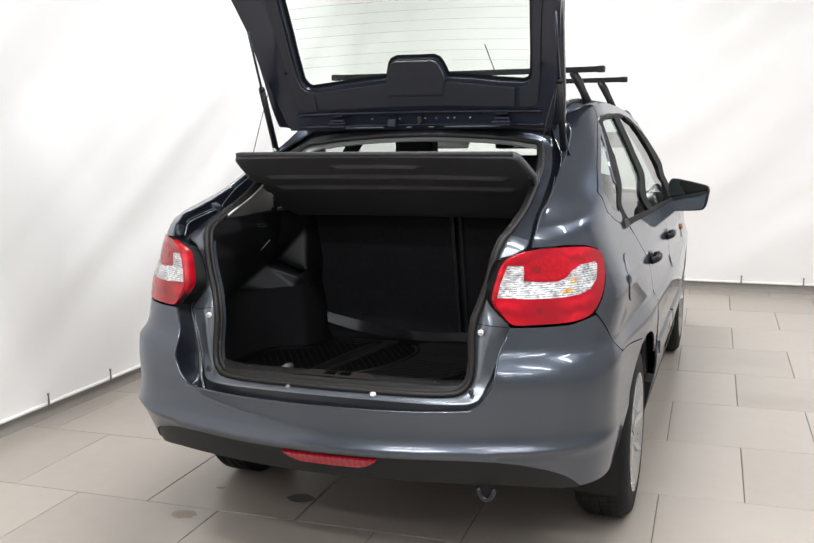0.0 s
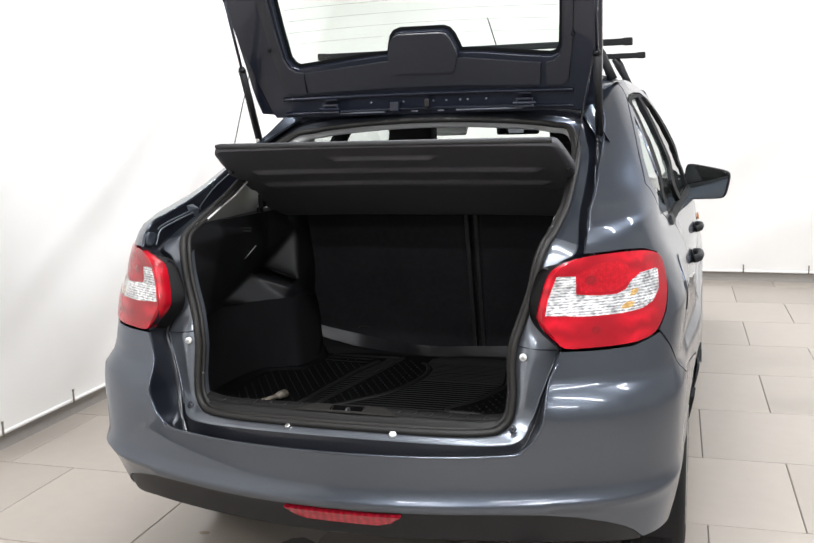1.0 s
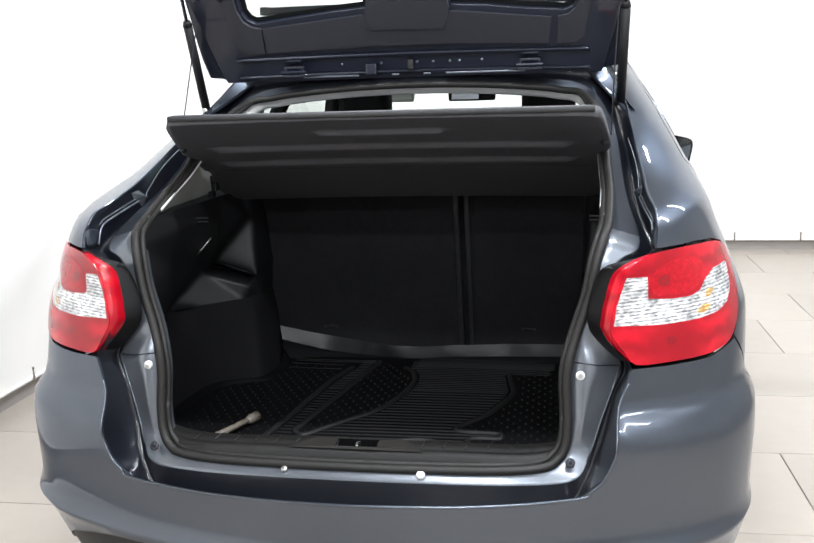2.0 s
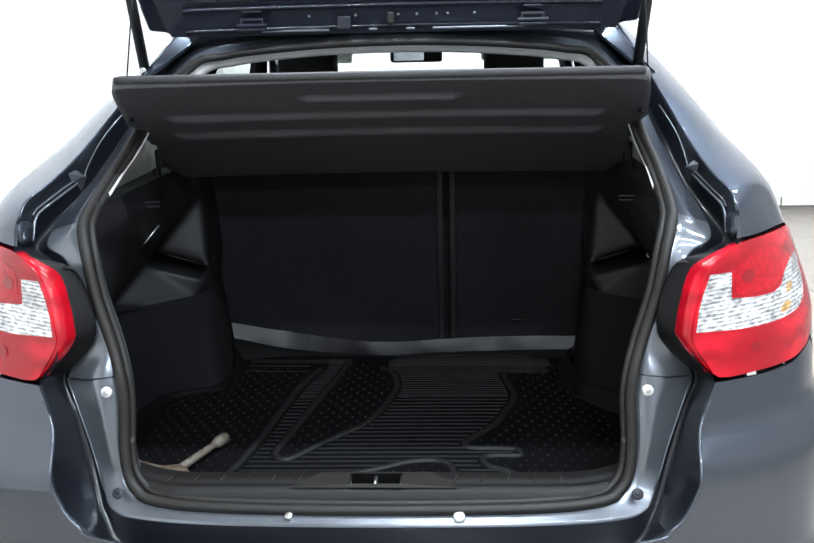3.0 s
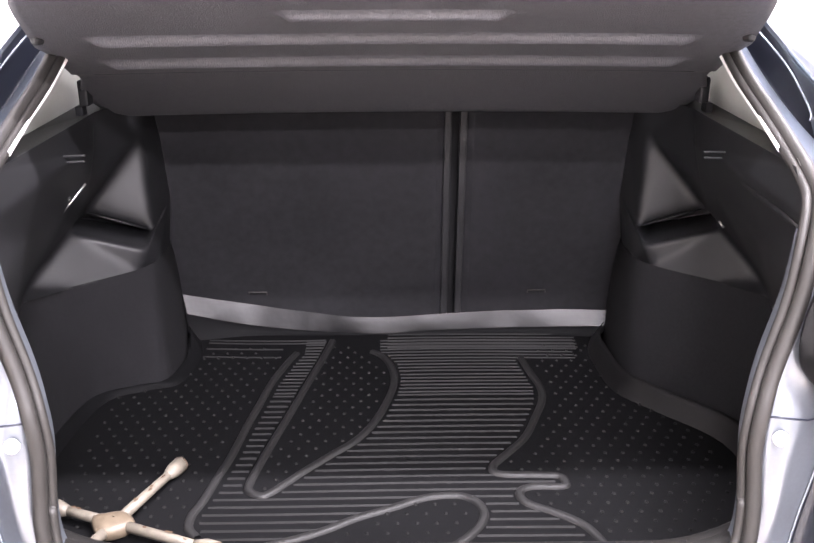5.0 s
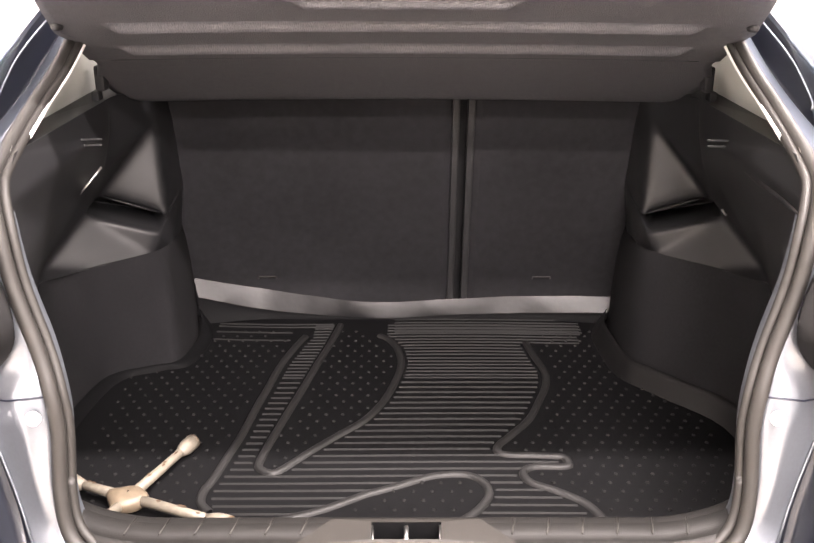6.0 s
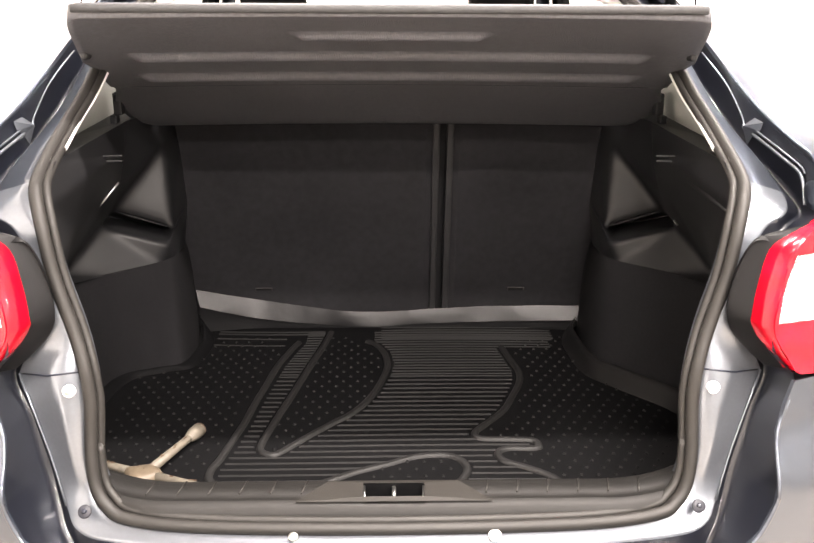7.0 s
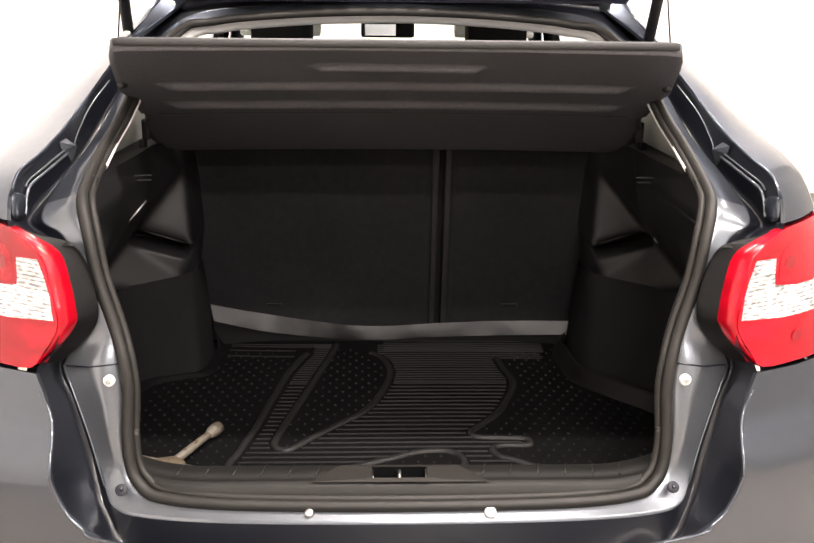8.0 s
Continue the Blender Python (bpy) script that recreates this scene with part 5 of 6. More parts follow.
tube("fold_line", [shelf_under(0.462 * i / 20, 0.590, 0.0012) for i in range(-20, 21)], 0.0016, SHELF_EDGE, shelf, "stitched fold across the board", sides=6)
for sx in (-1, 1):
    bm = bmesh.new()
    add_box(bm, (-0.008, -0.014, -0.03), (0.008, 0.014, 0.012), 0.004, Matrix.Translation(Vector((sx * 0.505, 0.80, 1.10)) - SHELF_B))
    add_box(bm, (-0.006, -0.012, -0.05), (0.006, 0.012, -0.03), 0.002, Matrix.Translation(Vector((sx * 0.515, 0.80, 1.10)) - SHELF_B))
    part("pivot", bm, BLACK_PLASTIC, shelf, "black plastic hinge pivot")
    disc("cord_peg", Vector((sx * 0.486, 0.585, 1.196)) - SHELF_B, (sx * 0.4, -0.8, 0), 0.007, 0.012, SATIN_PLASTIC, shelf, "black cord peg")
    tube("cord", [Vector((sx * 0.503, 0.60, 1.21)) - SHELF_B, Vector((sx * 0.515, 0.72, 1.38)) - SHELF_B, Vector((sx * 0.53, 0.84, 1.53)) - SHELF_B], 0.0016, SEAT_CLOTH, shelf, "thin dark lifting cord", sides=6)

# ---- rubber boot mat ----
MAT_Z = 0.525
boot_mat = thing("boot_mat", "black rubber boot mat with ribs, studs and a raised rear lip", "boot mat", (0, 0.7, MAT_Z))
MO = Vector((0, 0.7, MAT_Z))


def flat_at(x, y, off=0.0):
    return Vector((x, y, MAT_Z + off)) - MO


EDGE = {1: [(0.40, 0.20), (0.53, 0.335), (0.562, 0.48), (0.556, 0.632), (0.474, 0.742), (0.416, 0.822), (0.402, 0.93), (0.404, 1.014), (0.436, 1.105)],
        -1: [(0.40, 0.20), (0.53, 0.335), (0.570, 0.52), (0.552, 0.78), (0.482, 0.842), (0.430, 0.864), (0.412, 0.93), (0.410, 1.014), (0.436, 1.105)]}
EDGE = {sx: [(sx * v.x, v.y) for v in spline([(x, y, 0) for x, y in e], 5)] for sx, e in EDGE.items()}
outline = EDGE[1] + EDGE[-1][::-1]
link_mesh("sheet", panel_mesh("sheet", outline, flat_at, step=0.05, rim=0.006), MAT_RUBBER, boot_mat, "thin black rubber sheet")
for sx in (-1, 1):
    bm = bmesh.new()
    e3 = [Vector((x, y, 0)) for x, y in EDGE[sx][3:]]
    h = [((0.039 if sx > 0 else 0.011) if p.y < 1.02 else 0.03) * min(1.0, 0.3 + k / 5) for k, p in enumerate(e3)]
    add_loft(bm, [[flat_at(p.x - sx * 0.010, p.y, 0.0005) for p in e3], [flat_at(p.x - sx * 0.005, p.y, min(0.006, k)) for p, k in zip(e3, h)], [flat_at(p.x + sx * 0.006, p.y - 0.002, k * 0.8) for p, k in zip(e3, h)], [flat_at(p.x + sx * 0.010, p.y - 0.001, k) for p, k in zip(e3, h)], [flat_at(p.x + sx * 0.013, p.y + 0.002, k) for p, k in zip(e3, h)]])
    # Right wall takes the lightened rubber, left wall the plain mat rubber.
    part("side_wall", bm, LIT_RUBBER if sx > 0 else MAT_RUBBER, boot_mat, "low raised wall of the mat", smooth=True)
# rear lip, sagging in the middle
lip_top = [(-0.450, 1.095, 0.622), (-0.321, 1.115, 0.590), (-0.18, 1.112, 0.570), (-0.039, 1.108, 0.560), (0.091, 1.112, 0.566), (0.268, 1.115, 0.572), (0.451, 1.095, 0.578)]
lip_bot = [(-0.440, 1.078, 0.584), (-0.319, 1.10, 0.549), (-0.179, 1.098, 0.534), (-0.039, 1.095, 0.528), (0.091, 1.098, 0.534), (0.267, 1.10, 0.538), (0.443, 1.078, 0.548)]
bm = bmesh.new()
lt, lb = spline([Vector(v) - MO for v in lip_top], 10), spline([Vector(v) - MO for v in lip_bot], 10)
lt = [p + Vector((0, 0.007 * noise.noise(Vector((p.x * 9, 0.3, 1))), 0)) for p in lt]
add_loft(bm, [lt, [a.lerp(b, 0.5) + Vector((0, -0.001 + 0.004 * noise.noise(Vector((a.x * 13, 0.7, 5))), 0)) for a, b in zip(lt, lb)], lb])
part("rear_lip", bm, LIP_RUBBER, boot_mat, "shiny upturned rear lip", smooth=True)
bm = bmesh.new()
add_loft(bm, [[p + Vector((0, 0.0005, 0)) for p in lb], [Vector((p.x, p.y + 0.001, p.z * 0.5)) for p in lb], [Vector((p.x * 0.96, p.y - 0.008, 0.001)) for p in lb]])
part("lip_foot", bm, MAT_RUBBER, boot_mat, "dark foot of the rear lip", smooth=True)

CURVE_A = [(-0.205, 1.001), (-0.218, 0.96), (-0.240, 0.869), (-0.254, 0.764), (-0.263, 0.70), (-0.274, 0.603), (-0.285, 0.541), (-0.296, 0.475), (-0.305, 0.440), (-0.303, 0.410), (-0.286, 0.386)]
CURVE_B = [(-0.136, 1.062), (-0.150, 0.974), (-0.170, 0.87), (-0.185, 0.787), (-0.195, 0.732), (-0.207, 0.67), (-0.221, 0.594), (-0.231, 0.532), (-0.231, 0.507), (-0.218, 0.493), (-0.198, 0.495), (-0.154, 0.552), (-0.113, 0.602), (-0.069, 0.655),
           (-0.036, 0.728), (-0.013, 0.82), (-0.006, 0.88), (-0.013, 0.94), (-0.031, 0.985), (-0.052, 1.006)]
CURVE_C = [(0.250, 0.971), (0.259, 0.905), (0.270, 0.838), (0.264, 0.785), (0.243, 0.724), (0.215, 0.655), (0.173, 0.596), (0.152, 0.566), (0.160, 0.544), (0.216, 0.540), (0.253, 0.536), (0.261, 0.518), (0.254, 0.507), (0.207, 0.507), (0.186, 0.492),
           (0.193, 0.464), (0.230, 0.440), (0.266, 0.410), (0.284, 0.375), (0.294, 0.33)]
CURVE_D = [(-0.20, 0.360), (-0.139, 0.384), (-0.101, 0.404), (-0.061, 0.430), (-0.010, 0.454), (0.042, 0.480), (0.09, 0.485), (0.117, 0.469), (0.127, 0.439), (0.117, 0.407), (0.095, 0.378), (0.06, 0.345)]


def ridge(pts, width=0.014, high=0.0055):
    """A raised flat-topped band on the mat along a curve."""
    c = spline([(x, y, 0) for x, y in pts], 6)
    rows = [[], [], [], [], [], [], []]
    for i, p in enumerate(c):
        d = (c[min(i + 1, len(c) - 1)] - c[max(i - 1, 0)]).normalized()
        n = Vector((-d.y, d.x, 0))
        for row, (o, h) in zip(rows, ((-1.0, 0.0), (-0.8, high * 0.7), (-0.4, high), (0.0, high * 0.9), (0.4, high), (0.8, high * 0.7), (1.0, 0.0))):
            q = p + n * (o * width * 0.5)
            row.append(flat_at(q.x, q.y, h + 0.0003))
    bm = bmesh.new()
    add_loft(bm, rows)
    part("ridge", bm, MAT_RIDGE, boot_mat, "raised curved band", smooth=True)


for c in (CURVE_A, CURVE_B, CURVE_C, CURVE_D):
    ridge(c)


def x_on(curve, y):
    """Where a curve crosses y, all crossings."""
    out = []
    for (x1, y1), (x2, y2) in zip(curve, curve[1:]):
        if (y1 - y) * (y2 - y) <= 0 and y1 != y2:
            out.append(x1 + (x2 - x1) * (y - y1) / (y2 - y1))
    return out


def rib(bm, x0, x1, y, wave=0.0, w=0.0045, h=0.0028):
    n = max(2, int((x1 - x0) / 0.03))
    rows = [[], [], []]
    for i in range(n + 1):
        x = x0 + (x1 - x0) * i / n
        yy = y + wave * math.sin(x * 9 + 0.6)
        for row, (o, hh) in zip(rows, ((-0.5, 0.0003), (0.0, h), (0.5, 0.0003))):
            row.append(flat_at(x, yy + o * w, hh))
    add_loft(bm, rows)


ys = [0.345 + 0.0196 * k for k in range(25)] + [0.827 + 0.0145 * k for k in range(18)]
for y in ys:
    a = x_on(CURVE_A, y)
    b = sorted(x_on(CURVE_B, y))
    c = x_on(CURVE_C, y)
    d = sorted(x_on(CURVE_D, y))
    spans = []
    right = min(c) - 0.014 if c else 0.26
    left = (min(a) if a else (-0.29 if y < 0.5 else -0.205)) + 0.014
    if y < 0.497:
        if len(d) >= 2:
            spans = [(left, d[0] - 0.012), (d[-1] + 0.012, right)]
        elif y > 0.37:
            spans = [(left, right)]
        else:
            spans = [(0.12, right)]
    elif b:
        lad = (min(a) if a else -0.205) + 0.016
        spans = [(lad, min(b) - 0.012)]
        if len(b) > 1:
            spans.append((b[-1] + 0.014, right if y < 0.97 else 0.36))
        elif y > 1.0:
            spans.append((-0.035, 0.37))
    for x0, x1 in spans:
        if x1 - x0 > 0.012:
            bm = bmesh.new()
            rib(bm, x0, x1, y, wave=0.004 if y > 0.9 else 0.0015)
            part("rib", bm, MAT_RIB, boot_mat)
for y in (1.072, 1.058, 1.030, 0.992):
    bm = bmesh.new()
    rib(bm, -0.395, -0.15 if y > 1.05 else -0.235, y, wave=0.009)
    part("rib", bm, MAT_RIB, boot_mat)
for y in (1.088, 1.072, 1.056, 1.040, 1.024):
    bm = bmesh.new()
    rib(bm, -0.02, 0.375, y, wave=0.004)
    part("rib", bm, MAT_RIB, boot_mat)

B_LOOP = [tuple(v[:2]) for v in spline([(x, y, 0) for x, y in CURVE_B], 3)]
D_LOOP = CURVE_D
MAT_EDGE = outline
bm = bmesh.new()
rnd = random.Random(5)
gy = 0.30
row_no = 0
while gy < 1.03:
    gx = -0.53 + (0.0145 if row_no % 2 else 0.0) - gy * 0.02
    while gx < 0.54:
        a, c = x_on(CURVE_A, gy), x_on(CURVE_C, gy)
        ok = (gx < (min(a) if a else -0.25) - 0.018) or (gx > (max(c) if c else 0.27) + 0.018) or (inside_loop((gx, gy), B_LOOP) and min(math.hypot(gx - p[0], gy - p[1]) for p in B_LOOP) > 0.014) or \
             (inside_loop((gx, gy), D_LOOP) and min(math.hypot(gx - p[0], gy - p[1]) for p in D_LOOP) > 0.014)
        if ok and inside_loop((gx, gy), MAT_EDGE) and abs(gx) < 0.52:
            r = 0.0036
            base_v = [bm.verts.new(flat_at(gx + r * math.cos(k * math.pi / 3), gy + r * math.sin(k * math.pi / 3), 0.0002)) for k in range(6)]
            top_v = [bm.verts.new(flat_at(gx + r * 0.5 * math.cos(k * math.pi / 3), gy + r * 0.5 * math.sin(k * math.pi / 3), 0.0029)) for k in range(6)]
            for k in range(6):
                bm.faces.new((base_v[k], base_v[(k + 1) % 6], top_v[(k + 1) % 6], top_v[k]))
            bm.faces.new(top_v)
        gx += 0.029
    gy += 0.0235
    row_no += 1
tagged(part("studs", bm, MAT_RIB, boot_mat, "small rubber studs"), kind="stuff")

# ---- loading sill cover with the lock ----
bm = bmesh.new()


def sill_row(y, z, curl=0.0):
    out = []
    for x in [-0.4375 + 0.0194 * k for k in range(21)] + [-0.0435, -0.042, -0.02, 0.0, 0.02, 0.042, 0.0435] + [0.0495 + 0.0194 * k for k in range(21)]:
        k = max(0.0, (abs(x) - 0.30) / 0.10)
        well = 0.09 if abs(x) < 0.043 and 0.173 < y < 0.208 else 0.0
        out.append(Vector((x, y + 0.022 * k * k, z + 0.004 * k * k - well)))
    return out


add_loft(bm, [sill_row(0.158, 0.606), sill_row(0.162, 0.628), sill_row(0.172, 0.634), sill_row(0.1745, 0.6335), sill_row(0.186, 0.631), sill_row(0.19, 0.633), sill_row(0.2065, 0.6365), sill_row(0.209, 0.635), sill_row(0.211, 0.635), sill_row(0.221, 0.6345), sill_row(0.229, 0.630), sill_row(0.236, 0.60), sill_row(0.24, 0.505)])
sill = part("sill_cover", bm, SILL_BLACK, car, "grey-black plastic loading sill cover", smooth=True)
for x in [k * 0.043 for k in range(-8, 9)]:
    if abs(x) > 0.12:
        tube("sill_notch", [(x, 0.189, 0.6345), (x + 0.004, 0.205, 0.6365), (x + 0.007, 0.221, 0.6355)], 0.0012, GREY_PLASTIC, sill, "moulded rib of the sill cover", sides=6)
pl = {"a": (-0.137, 0.1665, 0.6345), "b": (0.137, 0.1665, 0.6345), "c": (0.092, 0.214, 0.6385), "d": (-0.092, 0.214, 0.6385),
      "h1": (-0.042, 0.1755, 0.637), "h2": (0.042, 0.1755, 0.637), "h3": (0.043, 0.206, 0.6395), "h4": (-0.043, 0.206, 0.6395),
      "i1": (-0.040, 0.177, 0.56), "i2": (0.040, 0.177, 0.56), "i3": (0.041, 0.204, 0.56), "i4": (-0.041, 0.204, 0.56)}
faces("lock_plate", pl, ["a b h2 h1", "b c h3 h2", "c d h4 h3", "d a h1 h4"], GREY_PLASTIC, "raised plastic plate round the striker", parent=sill)
# Well walls coloured near black in place of the shade inside.
faces("lock_well", pl, ["h1 i1 i2 h2", "h2 i2 i3 h3", "h3 i3 i4 h4", "h4 i4 i1 h1", "i1 i4 i3 i2"], MAT_RUBBER, "well of the striker, its inner shade put in as near black", parent=sill)
tube("striker", [(0.0, 0.172, 0.612), (0.0, 0.174, 0.632), (0.0, 0.19, 0.638), (0.0, 0.203, 0.634), (0.0, 0.205, 0.612)], 0.003, CHROME, sill, "bright steel striker loop", sides=8)
for sx in (-1, 1):
    tube("well_edge", [(sx * 0.0405, 0.174, 0.632), (sx * 0.041, 0.190, 0.634), (sx * 0.0415, 0.203, 0.637)], 0.0011, CHROME, sill, "bright edge of the well", sides=6)

# ---- lug wrench ----
wrench = thing("lug_wrench", "worn cream-painted four-way lug wrench lying on the mat", "wrench", (-0.405, 0.400, MAT_Z))
WO = Vector((-0.405, 0.400, MAT_Z))
HUB = Vector((0, 0, 0.018))
ARMS = [((-0.346, 0.561, 0.540), True), ((-0.515, 0.446, 0.543), True), ((-0.246, 0.334, 0.543), True), ((-0.462, 0.254, 0.543), True)]
for end, sock in ARMS:
    e = Vector(end) - WO
    d = (e - HUB).normalized()
    bm = bmesh.new()
    add_tube(bm, [HUB, HUB.lerp(e, 0.5), e - d * 0.022], [0.0085, 0.0074, 0.0070], 12)
    arm = part("arm", bm, WRENCH_PAINT, wrench, "cream-painted steel rod", smooth=True)
    bm = bmesh.new()
    add_tube(bm, [e - d * 0.038, e - d * 0.028, e - d * 0.02, e, e + d * 0.002, e - d * 0.004], [0.0072, 0.0105, 0.0125, 0.0128, 0.0105, 0.009], 14)
    part("socket", bm, WRENCH_PAINT, arm, "worn socket end", smooth=True)
    bm = bmesh.new()
    add_tube(bm, [e - d * 0.002, e + d * 0.0025, e + d * 0.0028], [0.0129, 0.0122, 0.004], 14)
    part("socket_rim", bm, RUST, arm, "rusty socket rim", smooth=True)
    side_v = Vector((0, 0, 1))
    for _ in range(5):
        bm = bmesh.new()
        k = rnd.uniform(0.3, 0.95)
        c = HUB.lerp(e, k) + Vector((0, 0, 0.0075)) + d.cross(side_v) * rnd.uniform(-0.004, 0.004)
        n = 7
        ring_v = [bm.verts.new(c + d * (rnd.uniform(0.002, 0.006) * math.cos(2 * math.pi * j / n)) + d.cross(side_v) * (rnd.uniform(0.001, 0.0028) * math.sin(2 * math.pi * j / n)) + Vector((0, 0, 0.0007))) for j in range(n)]
        bm.faces.new(ring_v)
        part("chip", bm, RUST, arm, "rust showing through chipped paint")
bm = bmesh.new()
n = 8
hub_shape = [(v.x, v.y) for v in spline([(a, b, 0) for a, b in ((0.034, -0.004), (0.022, 0.016), (0.004, 0.026), (-0.020, 0.020), (-0.040, 0.012), (-0.030, -0.014), (-0.016, -0.032), (0.014, -0.026))], 3, closed=True)]
add_loft(bm, [[Vector((x * s, y * s, z)) for x, y in hub_shape] for s, z in ((0.75, 0.006), (0.88, 0.012), (0.88, 0.020), (0.80, 0.025), (0.6, 0.0275), (0.3, 0.029), (0.05, 0.0295))], closed=True)
part("hub", bm, HUB_STEEL, wrench, "welded centre of the wrench", smooth=True)

# ---- tailgate, raised ----
gate = new("tailgate")
gate.parent = car
gate["label"] = "raised tailgate with heated rear window"
GATE_LEAN = radians(20)


def gate_surface(x, l, off=0.0):
    """A place on the raised tailgate: x across, l up it from the hinge, off towards the load space."""
    return Vector((x, 1.0 - l * math.sin(GATE_LEAN) - 0.07 * (x / 0.43) ** 2 - 5.0 * max(0.0, abs(x) - 0.45) ** 2 - off * math.cos(GATE_LEAN), 1.37 + l * math.cos(GATE_LEAN) - off * math.sin(GATE_LEAN)))


g_half = [(-0.025, 0.490), (0.0, 0.498), (0.10, 0.518), (0.217, 0.540), (0.347, 0.553), (0.452, 0.572), (0.70, 0.595), (0.95, 0.59), (1.10, 0.55)]
SHELL = [(-0.03, 0.535), (0.05, 0.545), (0.22, 0.552), (0.40, 0.562), (0.55, 0.580), (0.72, 0.602), (0.95, 0.60), (1.12, 0.555)]
w_half = [(0.135, 0.398), (0.142, 0.418), (0.162, 0.430), (0.25, 0.437), (0.33, 0.441), (0.46, 0.450), (0.60, 0.462), (0.70, 0.452), (0.73, 0.41)]
outer = [(x, l) for l, x in g_half] + [(-x, l) for l, x in g_half[::-1]]
pad_l = [(-0.112, 0.166), (-0.107, 0.190), (-0.098, 0.217), (-0.088, 0.229), (-0.070, 0.236), (0.066, 0.235), (0.080, 0.229), (0.090, 0.216), (0.101, 0.190), (0.109, 0.165)]
low_edge = [(-0.40, 0.132), (-0.30, 0.145), (-0.20, 0.158)] + pad_l + [(0.20, 0.158), (0.30, 0.145)]
window = low_edge + [(x, l) for l, x in w_half] + [(-x, l) for l, x in w_half[::-1]][:-1]
# Frame and flanks wear the darkened paint copy: their shade is in the colour.
panel("inner_frame", outer, NAVY, gate, "inner frame, body paint with shade put into its colour", surface=gate_surface, holes=[window], rim=0.05, step=0.03)
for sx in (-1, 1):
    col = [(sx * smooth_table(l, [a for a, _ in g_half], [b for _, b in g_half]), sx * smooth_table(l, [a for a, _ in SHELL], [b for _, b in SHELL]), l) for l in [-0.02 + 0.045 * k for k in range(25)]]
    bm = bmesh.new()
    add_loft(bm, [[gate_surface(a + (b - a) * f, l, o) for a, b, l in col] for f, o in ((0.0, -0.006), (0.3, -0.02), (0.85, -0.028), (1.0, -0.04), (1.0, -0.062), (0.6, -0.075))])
    part("flank", bm, NAVY, gate, "painted edge of the tailgate, darkened in colour as shade", smooth=True)
ring_in = shrink(window, 0.012)
panel("window_border", shrink(window, -0.03), GLASS_BLACK, gate, "black printed border of the glass", surface=lambda a, b, o=0.0: gate_surface(a, b, o - 0.022), holes=[ring_in], rim=0, step=0.03)
pane = panel("rear_window", shrink(window, -0.03), GLASS, gate, "pale green rear window", surface=lambda a, b, o=0.0: gate_surface(a, b, o - 0.026), rim=0, step=0.05)
pane.visible_shadow = False
for k in range(13):
    l = 0.215 + 0.036 * k
    w = smooth_table(l, [a for a, _ in w_half], [b for _, b in w_half]) - 0.02
    spans = ((-w, -0.13), (0.13, w)) if l < 0.245 else ((-w, w),)
    for x0, x1 in spans:
        tube("heater_wire", [gate_surface(x0 + (x1 - x0) * i / 12, l + 0.02 * (1 - ((x0 + (x1 - x0) * i / 12) / 0.45) ** 2) - 0.012, -0.024) for i in range(13)], 0.0005, HEATER, gate, "fine heater line", sides=4)
# plastic trims: lower band in three pieces, side trims, brake light cover
panel("trim_band", [(-0.378, 0.058), (-0.10, 0.068), (0.10, 0.068), (0.360, 0.058), (0.366, 0.122), (0.20, 0.142), (0.13, 0.150), (-0.13, 0.150), (-0.20, 0.142), (-0.380, 0.122)], TRIM_GREY, gate, "dark grey plastic trim band", surface=gate_surface, rim=0.012, off=0.012, step=0.03)
